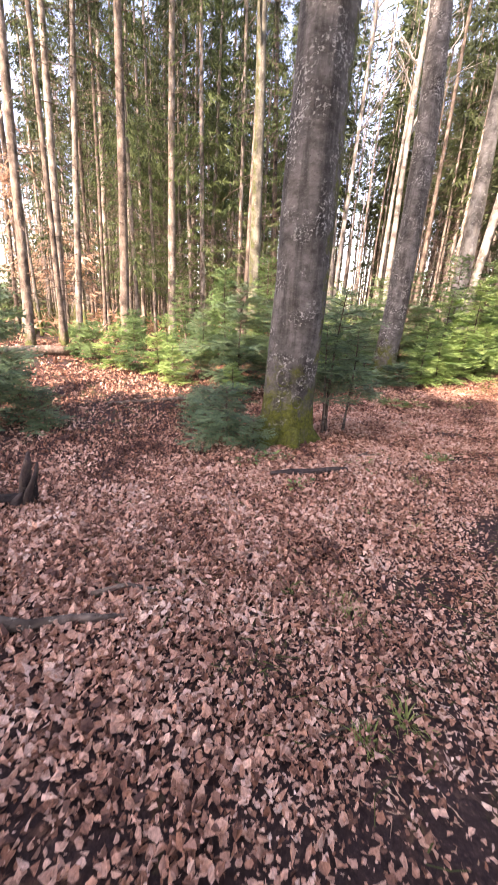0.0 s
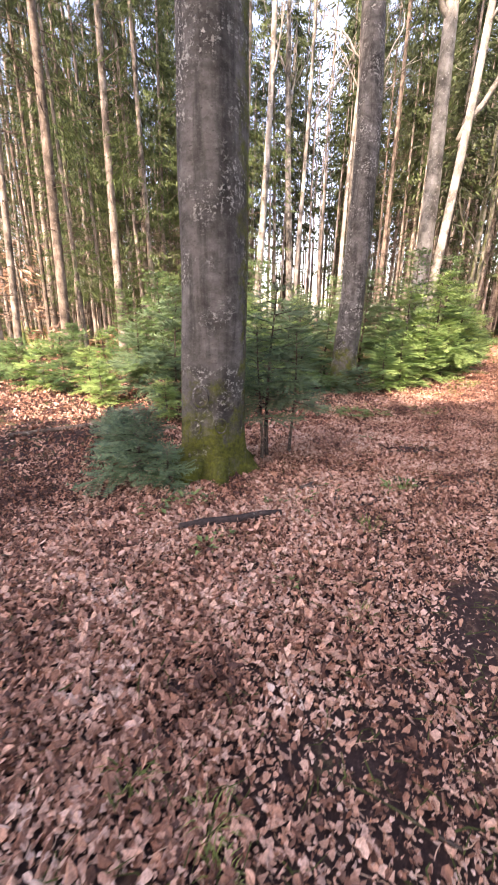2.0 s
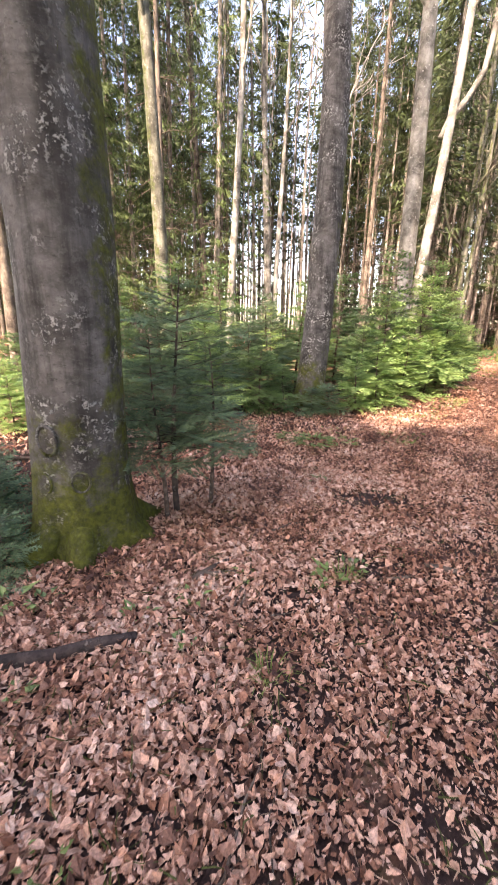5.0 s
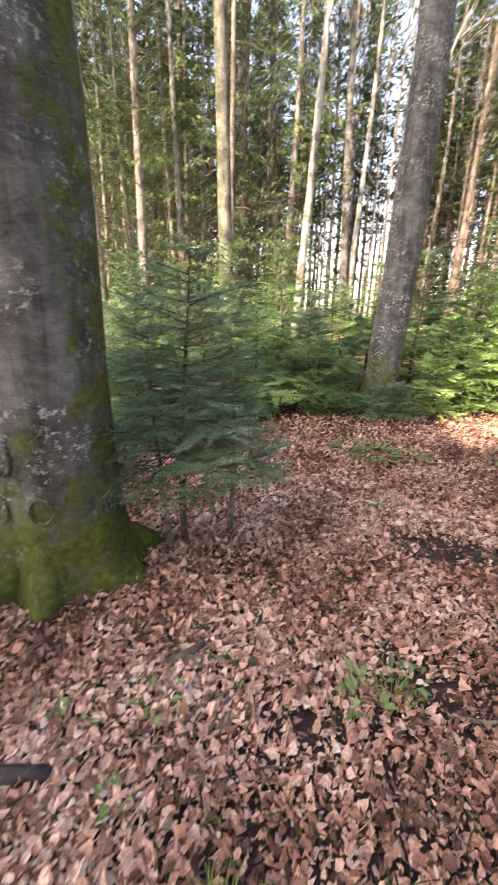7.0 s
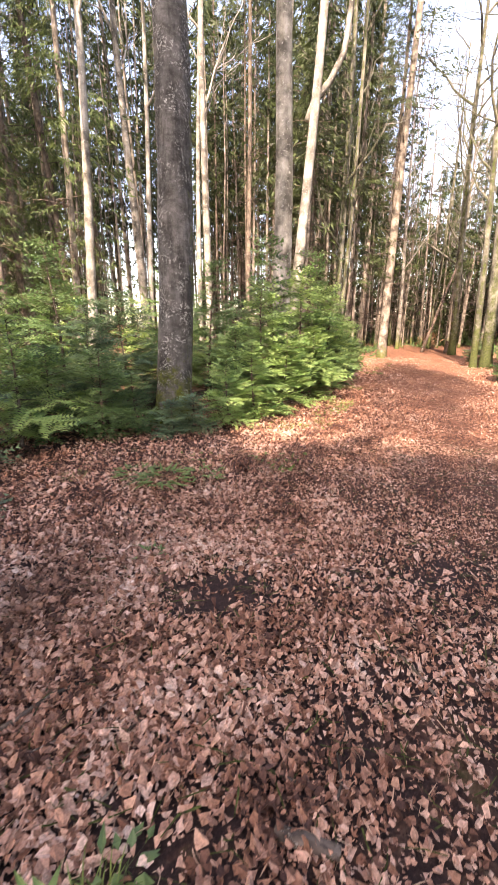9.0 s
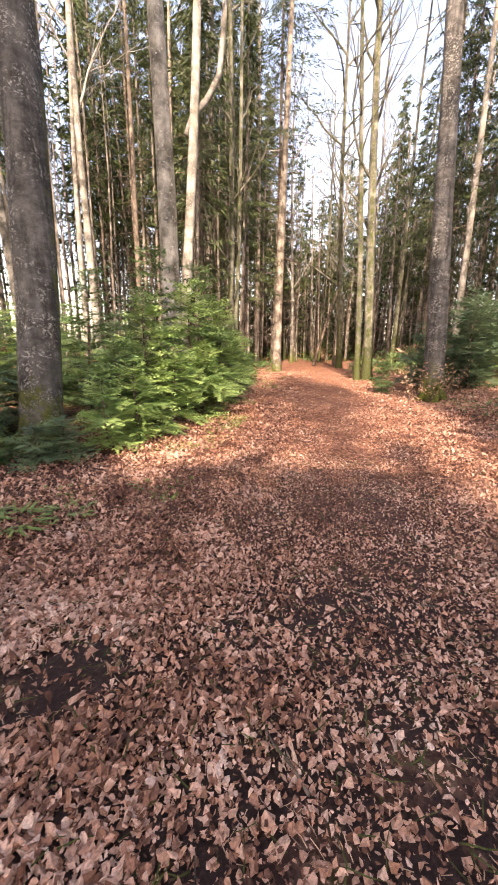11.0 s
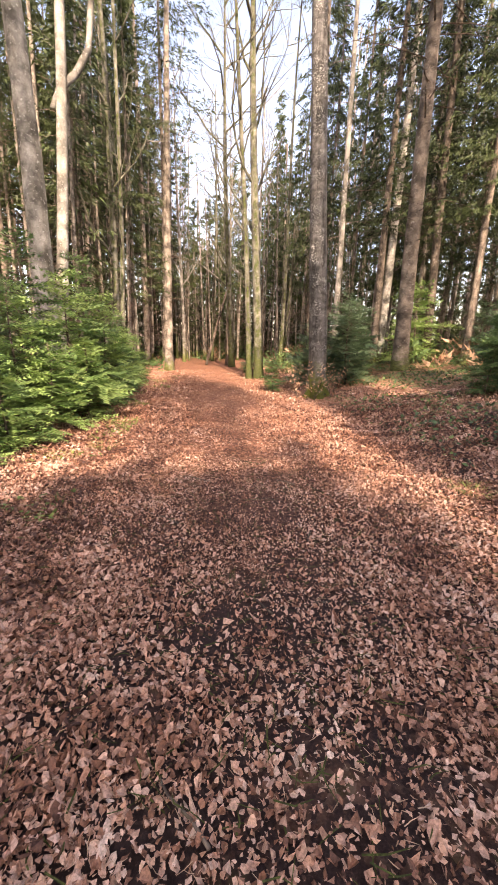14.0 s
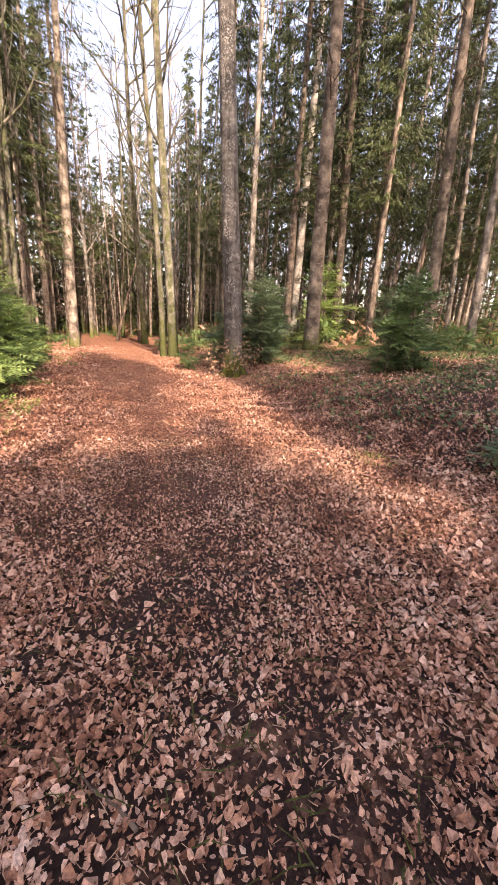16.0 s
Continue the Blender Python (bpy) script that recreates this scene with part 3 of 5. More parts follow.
KINDS = [spruce(25, 0.17, 11.0, 41, SPRUCE, 2.2, 54), spruce(27, 0.16, 12.5, 42, SPRUCE_GREY, 1.9, 58), spruce(23, 0.13, 9.0, 43, SPRUCE, 2.0, 50),
         spruce(24, 0.18, 5.5, 44, SPRUCE_GREY, 2.6, 22, 190, 10, 0.165, 0.15), spruce(19, 0.12, 4.0, 45, SPRUCE, 2.2, 16, 165, 9, 0.16, 0.15), spruce(26, 0.12, 13.0, 46, SPRUCE_GREY, 1.6, 62, 80), spruce(24, 0.18, 5.5, 47, SPRUCE, 2.6, 6, 150, 3, 0.27, 0.10, 6),
         spruce(30, 0.05, 25.0, 48, SPRUCE, 1.8, 6, 60, 7), spruce(24, 0.11, 9.0, 49, SPRUCE, 2.0, 26, 66, 6, 0.36, 0.14, 5), spruce(22, 0.12, 4.5, 50, SPRUCE_GREY, 2.4, 14, 90, 6, 0.36, 0.14, 5),
         spruce(24, 0.18, 13.0, 81, SPRUCE, 2.0, 4, 84, 4, 0.55, 0.2, 4, 0.35), spruce(22, 0.13, 2.6, 82, SPRUCE, 2.3, 30, 170, 9, 0.19, 0.11, 6, 0.7, CROWN_SUNLIT), spruce(27, 0.16, 14.0, 83, PALE, 1.7, 40, 90, 8),
         spruce(24, 0.18, 8.0, 84, SPRUCE, 2.2, 2, 90, 4, 0.5, 0.18, 4)]
RADII = [0.17, 0.16, 0.13, 0.18, 0.12, 0.12, 0.18, 0.05, 0.11, 0.12, 0.18, 0.13, 0.16, 0.18]
used = set()
taken = [(-0.6, 5.28), (0.95, 10.9), (10.6, 13.5), (3.7, 16.85), (-1.3, 22.35), (-2.46, 18.0), (-3.4, 14.2), (14.76, 13.7), (-6.8, 23.8), (1.25, 21.3), (7.0, 22.0), (12.5, 19.4), (15.6, 26.9), (17.6, 24.4)]


def plant(kind, x, y, r=None, lean=(0, 0), turn=0.0, label="", tall=1.0):
    """Set a spruce of one kind at a place, scaled to a trunk radius, leaning."""
    s = (r or RADII[kind]) / RADII[kind]
    tilt = Vector((lean[0], lean[1], 1)).to_track_quat("Z", "Y").to_matrix().to_4x4()
    m = Matrix.Translation((x, y, place(x, y))) @ tilt @ pose(0, 0, 0, 0, 0, turn)
    if kind in used:
        ob = copy_thing(KINDS[kind], m)
    else:
        ob = KINDS[kind]
        ob.matrix_basis = m
        used.add(kind)
    ob.scale = (s, s, tall)
    if label:
        tagged(ob, label)
    taken.append((x, y))
    return ob


# trees that stand out, one by one: kind, x, y, radius, lean
for k, (kind, x, y, r, lx, ly) in enumerate([
        (1, -10.17, 11.0, 0.15, 0.027, 0.024), (0, -11.3, 14.0, 0.16, 0.035, 0.027), (2, -10.86, 14.4, 0.14, 0.06, 0.04), (2, -12.1, 18.4, 0.13, 0.034, 0.022),
        (1, -8.3, 13.7, 0.17, 0.02, 0.012), (0, -7.56, 16.3, 0.17, 0, 0), (2, -9.1, 22.2, 0.15, 0, 0), (5, -4.1, 21.6, 0.15, -0.05, -0.01),
        (5, 3.2, 24.2, 0.13, 0, 0), (0, 10.76, 29.2, 0.16, 0, 0), (0, 10.5, 25.05, 0.235, -0.012, 0.005), (5, 11.2, 26.6, 0.13, -0.017, 0.007)]):
    plant(kind, x, y, r, (lx, ly), 40 * k, "straight spruce trunk with pinkish bark in sunlight" if kind < 2 else "")
for k, (kind, x, y, r, lx, ly) in enumerate([
        (1, 14.76, 13.7, 0.275, -0.021, 0.028), (12, 15.0, 17.3, 0.13, -0.003, 0.003), (12, 17.06, 16.49, 0.19, -0.003, 0.004), (3, 16.6, 16.45, 0.17, -0.011, 0.013),
        (3, 17.35, 14.35, 0.17, -0.019, 0.029), (1, 18.1, 10.7, 0.22, -0.023, 0.056), (0, 17.6, 9.0, 0.15, -0.012, 0.042), (2, 21.2, 11.0, 0.12, -0.025, 0.069), (3, 19.0, 13.5, 0.16, -0.021, 0.038)]):
    plant(kind, x, y, r, (lx, ly), 70 * k + 20, "tall grey-brown spruce trunk on the bank beside the path")

# the wood behind, thinning towards the open field
rng = np.random.default_rng(8)
tries = 0
while len(taken) < 226 and tries < 6000:
    tries += 1
    a, dist = rng.uniform(-62, 88), 13 + 35 * rng.uniform(0, 1) ** 0.75
    x, y = 1.5 + dist * math.sin(radians(a)), 4.0 + dist * math.cos(radians(a))
    d, s = across(x, y), along(x, y)
    if -3.6 < d < 4.6 and s < 33:
        continue
    if -20 < a < 4 and dist > 33 or (a < -48 and dist > 26):
        continue
    if d > 3 and dist < 17 and a < 70 or (-18 < a < 18 and dist < 18):
        continue
    if min((x - p) ** 2 + (y - q) ** 2 for p, q in taken) < (1.5 if a < 20 else 2.0) ** 2:
        continue
    right = d > 4
    kind = int(rng.choice([0, 1, 2, 3, 4, 5], p=[0.14, 0.12, 0.18, 0.26, 0.18, 0.12] if right else [0.2, 0.2, 0.22, 0.04, 0.04, 0.3]))
    if dist > 27:
        kind = 9 if kind in (3, 4) else 8
    plant(kind, x, y, RADII[kind] * rng.uniform(0.55, 1.05), (rng.normal(0, 0.012), rng.normal(0, 0.012)), rng.uniform(0, 360), tall=rng.uniform(0.8, 1.1) * (0.66 if -5 < d < 6 and s > 28 else 1.0))
# green spruces with low crowns in the sun, deeper in the wood
def fill(count, kinds, bearing, distance, gap, ok, tall=(0.8, 1.1)):
    """Set more spruces within a sector where ok(x, y) allows."""
    left, tries = count, 0
    while left and tries < 4000:
        tries += 1
        a, dist = rng.uniform(*bearing), rng.uniform(*distance)
        x, y = 1.5 + dist * math.sin(radians(a)), 4.0 + dist * math.cos(radians(a))
        if not ok(x, y) or min((x - p) ** 2 + (y - q) ** 2 for p, q in taken) < gap * gap:
            continue
        left -= 1
        kind = int(rng.choice(kinds))
        plant(kind, x, y, RADII[kind] * rng.uniform(0.6, 1.0), (rng.normal(0, 0.013), rng.normal(0, 0.013)), rng.uniform(0, 360), tall=rng.uniform(*tall))


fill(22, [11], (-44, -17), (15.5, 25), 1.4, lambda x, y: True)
fill(26, [3, 4], (46, 84), (16, 30), 1.5, lambda x, y: across(x, y) > 6.5)
fill(8, [8, 9], (-16, 3), (24, 40), 1.3, lambda x, y: True)
# more slim spruces fill the wood between the great trees and the path
more, tries = 0, 0
while more < 34 and tries < 4000:
    tries += 1
    a, dist = rng.uniform(1, 24), rng.uniform(19, 42)
    x, y = 1.5 + dist * math.sin(radians(a)), 4.0 + dist * math.cos(radians(a))
    if across(x, y) > -3.8 or min((x - p) ** 2 + (y - q) ** 2 for p, q in taken) < 1.2 ** 2:
        continue
    more += 1
    kind = int(rng.choice([8, 9, 2, 5]))
    plant(kind, x, y, RADII[kind] * rng.uniform(0.6, 1.0), (rng.normal(0, 0.015), rng.normal(0, 0.015)), rng.uniform(0, 360), tall=rng.uniform(0.75, 1.05))
# slim crowded stems in the thicket
thicket, thin_crowns, stems = Build(), [], []
tries = 0
while len(stems) < 230 and tries < 9000:
    tries += 1
    a, dist = rng.uniform(-58, 26), rng.uniform(20, 46)
    x, y = 1.5 + dist * math.sin(radians(a)), 4.0 + dist * math.cos(radians(a))
    if -3.6 < across(x, y) < 4.6 and along(x, y) < 33 or a < -46 or (-12 < a < 0 and rng.uniform() < 0.5):
        continue
    if min((x - p) ** 2 + (y - q) ** 2 for p, q in taken + stems) < 0.7:
        continue
    stems.append((x, y))
    h, r, z = rng.uniform(13, 20), rng.uniform(0.05, 0.10), place(x, y)
    lx, ly = rng.normal(0, 0.02, 2)
    f = np.linspace(0, 1, 7)
    thicket.tube(np.stack([x + lx * h * f + 0.05 * np.sin(f * 9 + x), y + ly * h * f, z - 0.2 + h * f], 1), r * (1 - 0.75 * f), 7, 0.1, caps=False)
    for _ in range(22):
        q, aa = rng.uniform(0.45, 1.0), rng.uniform(0, 6.28)
        ln = rng.uniform(0.3, 1.4) * (1.2 - q)
        thin_crowns.append((x + lx * h * q + math.cos(aa) * ln, y + ly * h * q + math.sin(aa) * ln, z + h * q, math.cos(aa), math.sin(aa), -0.2))
tagged(part("thicket_stems", thicket, SPRUCE), "crowded slim spruce stems in the thicket", "trees", kind="stuff")
tb = Build()
tb.add(*tufts(thin_crowns, rng, 0.42, 0.3, 8, 0.1))
tagged(part("thicket_needles", tb, CROWN, smooth=False), "thin green needles of the thicket", "trees", kind="stuff")
# crowds of bare stems with twigs: past the path's end, and at the open edge of the wood
def crowd(name, count, bearing, distance, tallness, bark_of, twig_of, needle_of, words, seed):
    rng = np.random.default_rng(seed)
    stem_mesh, twig_mesh, tip_rows, spots = Build(), Build(), [], []
    tries = 0
    while len(spots) < count and tries < 6000:
        tries += 1
        a, dist = rng.uniform(*bearing), rng.uniform(*distance)
        x, y = 1.5 + dist * math.sin(radians(a)), 4.0 + dist * math.cos(radians(a))
        if abs(across(x, y)) < 3.5 and along(x, y) < 34 or min([(x - p) ** 2 + (y - q) ** 2 for p, q in taken + spots]) < 0.5:
            continue
        spots.append((x, y))
        h, r, z = rng.uniform(*tallness), rng.uniform(0.06, 0.13), place(x, y)
        lean = rng.normal(0, 0.025, 2)
        f = np.linspace(0, 1, 6)
        stem_mesh.tube(np.stack([x + lean[0] * h * f, y + lean[1] * h * f, z - 0.2 + h * f], 1), r * (1 - 0.7 * f), 6, 0.1, caps=False)
        for _ in range(30):
            q, aa = rng.uniform(0.1, 1.0), rng.uniform(0, 6.28)
            ln = rng.uniform(0.5, 1.7) * (1.15 - q * 0.8)
            p = np.array((x + lean[0] * h * q, y + lean[1] * h * q, z + h * q))
            d = np.array((math.cos(aa), math.sin(aa), rng.uniform(-0.3, 0.25)))
            twig_mesh.tube([p, p + d * ln], [0.016, 0.004], 3, caps=False)
            for e in (0.5, 0.8):
                g = p + d * ln * e
                twig_mesh.tube([g, g + rng.normal(0, 0.3, 3)], [0.008, 0.003], 3, caps=False)
            if q > 0.35:
                tip_rows += [(*(p + d * ln * e), d[0], d[1], -0.2) for e in (0.6, 0.95)]
    tagged(part(name + "_stems", stem_mesh, bark_of), "crowded slim stems " + words, "trees", kind="stuff")
    tagged(part(name + "_twigs", twig_mesh, twig_of), "bare twigs of crowded stems " + words, "trees", kind="stuff")
    tb = Build()
    tb.add(*tufts(tip_rows, rng, 0.3, 0.4, 5, 0.12))
    tagged(part(name + "_leaves", tb, needle_of, smooth=False), "thin foliage of crowded stems " + words, "trees", kind="stuff")


crowd("path_end", 190, (20, 47), (31, 58), (10, 16), SPRUCE, DEADWOOD, CROWN_SUNLIT, "past the path's end", 17)
crowd("wood_edge", 80, (-74, -44), (19, 42), (4, 9), PALE, SPRUCE, DRYLEAF, "at the sunny edge of the wood", 18)
rng = np.random.default_rng(19)
# unseen trees added behind the walker to shade the near ground and chosen trunks
rng = np.random.default_rng(14)
SLOPE, BEAM, RISE = math.tan(radians(SUN_AZ - 180)), math.cos(radians(SUN_AZ - 180)), math.tan(radians(SUN_EL))


rear_trunks, rear_crowns = Build(), Build()


def shader(kind, tip_x, tip_y, back, wide, turn):
    """An unseen tree added for shade, so far back that its top's shadow ends at the tip."""
    full = {5: 26, 6: 24, 7: 30, 10: 24, 13: 24}[kind]
    x, y = tip_x - back * SLOPE, tip_y - back
    s = wide / RADII[kind]
    m = Matrix.Translation((x, y, place(x, y))) @ pose(0, 0, 0, 0, 0, turn) @ Matrix.Diagonal((s, s, back / BEAM * RISE / full, 1.0))
    for child in KINDS[kind].children:
        into = {"trunk": rear_trunks, "crown": rear_crowns}.get(child.name.split(".")[0])
        if into is None:
            continue
        co = np.zeros(len(child.data.vertices) * 3)
        child.data.vertices.foreach_get("co", co)
        turned = co.reshape(-1, 3) @ np.array(m.to_3x3()).T + np.array(m.translation)
        into.add(turned, [tuple(p.vertices) for p in child.data.polygons])


for k in range(72):
    u = -13.5 + 27.0 * (k + rng.uniform(0, 0.8)) / 72          # across the light
    if -6.7 < u < -5.6:
        continue
    reach = rng.uniform(5.8, 6.6) if u < -4.6 else rng.uniform(7.2, 7.9) if u < -2.4 else rng.uniform(9.2, 9.9) if u < -0.7 else rng.uniform(8.0, 8.5) if u < 1.0 else 7.4 if 1.8 < u < 2.3 else rng.uniform(5.0, 5.6) if u < 4.6 else rng.uniform(7, 14) if u < 11.2 else rng.uniform(18, 27)
    if 8.5 < u < 9.2 or 9.8 < u < 11.0:
        reach = 7.5
    shader(10 if -5.5 < u < 4.8 else 6, u / BEAM + reach * SLOPE, reach, rng.uniform(17, 31), 0.16, 33 * k)
for k, (u, reach, kind, wide) in enumerate([(1.6, 17.5, 5, 0.09), (8.3, 25.5, 13, 0.12), (6.3, 23, 13, 0.16), (5.7, 22, 13, 0.15),
                                            (-0.6, 20.6, 7, 0.05), (0.5, 21.2, 7, 0.05), (1.5, 20.8, 7, 0.05), (0.1, 14.4, 7, 0.045), (1.2, 14.0, 7, 0.04), (2.5, 17.0, 7, 0.045), (2.1, 9.4, 7, 0.05), (1.06, 19.5, 7, 0.07), (0.2, 18.2, 7, 0.065), (1.0, 21.6, 7, 0.07), (2.2, 18.4, 7, 0.06)]):
    shader(kind, u * 1.079 + reach * 0.405, reach, reach + 9.0 + 1.5 * (k % 3), wide, 50 * k)
for k, (x, y, kind, wide) in enumerate([(15.9, 25.5, 13, 0.12), (15.5, 24.6, 13, 0.11), (4.98, 20.0, 13, 0.09), (5.25, 20.6, 13, 0.085), (4.75, 19.4, 13, 0.085), (1.9, 11.6, 13, 0.14), (1.3, 10.9, 13, 0.13), (20.5, 27.0, 13, 0.16), (20.95, 27.6, 13, 0.15), (20.0, 26.4, 13, 0.14), (0.6, 13.4, 13, 0.15), (1.3, 14.2, 13, 0.14), (2.0, 13.2, 13, 0.13), (0.1, 12.6, 13, 0.15), (20.2, 17.5, 13, 0.14)]):
    shader(kind, x, y, y + 10.0 + k, wide, 61 * k)
# a tall bare bole, added out of view to throw shadow on the pale double beech
for tip_x, tip_y, back, r in ((8.2, 27.2, 38.0, 0.36),):
    x, y = tip_x - back * SLOPE, tip_y - back
    rear_trunks.tube([(x, y, -0.5), (x, y, 15.0), (x, y, back / BEAM * RISE - 0.2)], [r * 1.2, r, r * 0.85], 12)
for kind in (6, 7, 10, 13):
    for ob in list(KINDS[kind].children) + [KINDS[kind]]:
        bpy.data.objects.remove(ob)
tagged(part("rear_trunks", rear_trunks, SPRUCE), "brown trunks of unseen trees added behind the walk for shade", "trees", kind="stuff")
tagged(part("rear_crowns", rear_crowns, CROWN, smooth=False), "dark green crowns of unseen trees added behind the walk for shade", "trees", kind="stuff")

# ---- far woods ----
rng = np.random.default_rng(21)
b, c = Build(), Build()
tips = []
for _ in range(560):
    a = rng.uniform(-75, 100)
    if (-13 < a < 0 or a < -47) and rng.uniform() < 0.8:
        continue
    dist = rng.uniform(40, 85)
    x, y = 1.5 + dist * math.sin(radians(a)), 4.0 + dist * math.cos(radians(a))
    h = rng.uniform(17, 26) * (0.62 if -6 < across(x, y) < 7 else 1.0)
    z = place(x, y)
    b.tube([(x, y, z - 0.3), (x + rng.normal(0, 0.2), y, z + h)], [rng.uniform(0.1, 0.18), 0.05], 5, caps=False)
    for _ in range(40):
        q = rng.uniform(0, 1)
        aa, ln = rng.uniform(0, 6.28), 2.3 * (1.05 - q)
        tips.append((x + math.cos(aa) * ln * rng.uniform(0.3, 1), y + math.sin(aa) * ln * rng.uniform(0.3, 1), z + h * (0.12 + 0.88 * q), math.cos(aa), math.sin(aa), -0.3))
c.add(*tufts(tips, rng, 0.5, 0.3, 7, 0.17))
tagged(part("far_trunks", b, SPRUCE), "distant spruce trunks of the wood", "trees", kind="stuff")
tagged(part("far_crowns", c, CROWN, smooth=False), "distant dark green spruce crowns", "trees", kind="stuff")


# ---- undergrowth of the wood ----
for name, material, seed, count, tone in (("undergrowth", NEEDLE, 71, 5200, "low green undergrowth of seedlings in the wood"), ("dry_undergrowth", DRYLEAF, 72, 2600, "low dry brown shrubs in the wood")):
    rng = np.random.default_rng(seed)
    tips = []
    while len(tips) < count:
        a, dist = rng.uniform(-62, 88), 15 + 45 * rng.uniform(0, 1)
        x, y = 1.5 + dist * math.sin(radians(a)), 4.0 + dist * math.cos(radians(a))
        if -3.0 < across(x, y) < 3.6 and along(x, y) < 33:
            continue
        tall = rng.uniform(0.2, 1.5) * (1.3 if -20 < a < 5 else 0.8)
        for _ in range(12):
            r0 = rng.normal(0, 0.35, 2)
            tips.append((x + r0[0], y + r0[1], place(x, y) + tall * rng.uniform(0.05, 1.0), r0[0] * 2, r0[1] * 2, 0.4))
    b = Build()
    b.add(*tufts(tips, rng, 0.3, -0.1, 6, 0.14))
    tagged(part(name, b, material, smooth=False), tone, "plants", kind="stuff")


rng = np.random.default_rng(73)
tips = []
while len(tips) < 15000:
    a, dist = rng.uniform(-75, 100), rng.uniform(36, 58)
    if -15 < a < 2:
        continue
    x, y = 1.5 + dist * math.sin(radians(a)), 4.0 + dist * math.cos(radians(a))
    if -3.0 < across(x, y) < 3.6 and along(x, y) < 36:
        continue
    tall, wide = rng.uniform(1.0, 7.0), rng.uniform(0.5, 1.2)
    for _ in range(26):
        q, aa = rng.uniform(0.02, 1.0), rng.uniform(0, 6.28)
        r0 = wide * (1.1 - q) * rng.uniform(0.4, 1)
        tips.append((x + math.cos(aa) * r0, y + math.sin(aa) * r0, place(x, y) + tall * q, math.cos(aa), math.sin(aa), -0.1))
b = Build()
b.add(*tufts(tips, rng, 0.42, 0.1, 7, 0.17))
tagged(part("far_thicket", b, CROWN, smooth=False), "dark young conifers crowding the far wood", "trees", kind="stuff")


# ---- young spruces ----
def sapling(h, spread, seed, material, needle=0.03, step=0.14, per=6, twig_gap=0.055, low=0.08):
    """A young spruce at the origin: stem, and whorls of flat needle sprays."""
    rng = np.random.default_rng(seed)
    t = new("young_spruce")
    b = Build()
    n = 9
    line = np.stack([0.03 * h * np.sin(np.linspace(0, 3, n) + seed), 0.02 * h * np.cos(np.linspace(0, 4, n)), np.linspace(-0.1, h, n)], 1)
    z = low * h + 0.05
    wood, tiers, tier = b, [], None
    b.tube(line, np.linspace(0.008 + 0.011 * h, 0.004, n), 7, 0.1)
    count = 0
    while z < h * 0.985:
        if count % 3 == 0:
            tier = Build()
            tiers.append(tier)
        count += 1
        q = z / h
        reach = spread * h * (1.0 - q) ** 0.62 * (0.6 + 0.4 * min(1, q / 0.18)) * (0.85 + 0.3 * math.sin(q * 17 + seed)) + 0.07
        V, F, m = [], [], 0
        for k in range(per):
            a = 2 * np.pi * (k + rng.uniform(-0.35, 0.35)) / per + z * 7
            ln = reach * rng.uniform(0.45, 1.3)
            if rng.uniform() < 0.16:
                continue
            rise = 0.35 * q + rng.uniform(-0.15, 0.15)
            d = np.array((math.cos(a), math.sin(a), rise))
            o = np.array([np.interp(z + rng.uniform(-0.4, 0.4) * step, line[:, 2], line[:, i]) for i in range(2)] + [z + rng.uniform(-0.5, 0.5) * step])
            bend = rng.uniform(-0.42, 0.05) * ln * (1 - q)
            wood.tube([o, o + d * ln * 0.5 + (0, 0, bend * 0.25), o + d * ln * 0.95 + (0, 0, bend)], [0.006, 0.004, 0.002], 3, caps=False)
            side = np.array((-math.sin(a), math.cos(a), 0))
            for s in np.arange(0.22 * ln, ln, twig_gap):
                p = o + d * s + (0, 0, bend * (s / ln) ** 2)
                tl = min(0.7 * (ln - s) + 0.07, 0.30) * rng.uniform(0.7, 1.2)
                for e in (-1, 1):
                    w = d * 0.75 + side * e * rng.uniform(0.6, 0.95) + np.array((0, 0, rng.uniform(-0.5, 0.35)))
                    w /= np.linalg.norm(w)
                    across_w = np.cross(w, (0, 0, 1)) * 1.0
                    across_w /= np.linalg.norm(across_w) + 1e-9
                    across_w = across_w + np.array((0, 0, rng.uniform(-0.6, 0.7)))
                    m_n = max(2, int(tl / needle))
                    f = np.linspace(0.0, 1.0, m_n)
                    cpts = p + w * (f * tl)[:, None]
                    for g in (-1, 1):
                        tip = cpts + across_w * g * needle * 1.15 + w * needle * 0.9
                        V.append(np.stack([cpts - w * needle * 0.45, cpts + w * needle * 0.45, tip], 1).reshape(-1, 3))
                        F.append(np.arange(m_n * 3).reshape(-1, 3) + m)
                        m += m_n * 3
        tier.add(np.concatenate(V), np.concatenate(F).tolist())
        z += step * rng.uniform(0.8, 1.2)
    part("stem", wood, DEADWOOD, t)
    for tier in tiers:
        tagged(part("foliage", tier, material, t, smooth=False), kind="stuff")
    return tagged(t, "young green spruce with layered needle branches on the forest floor", "young tree", "young spruces")


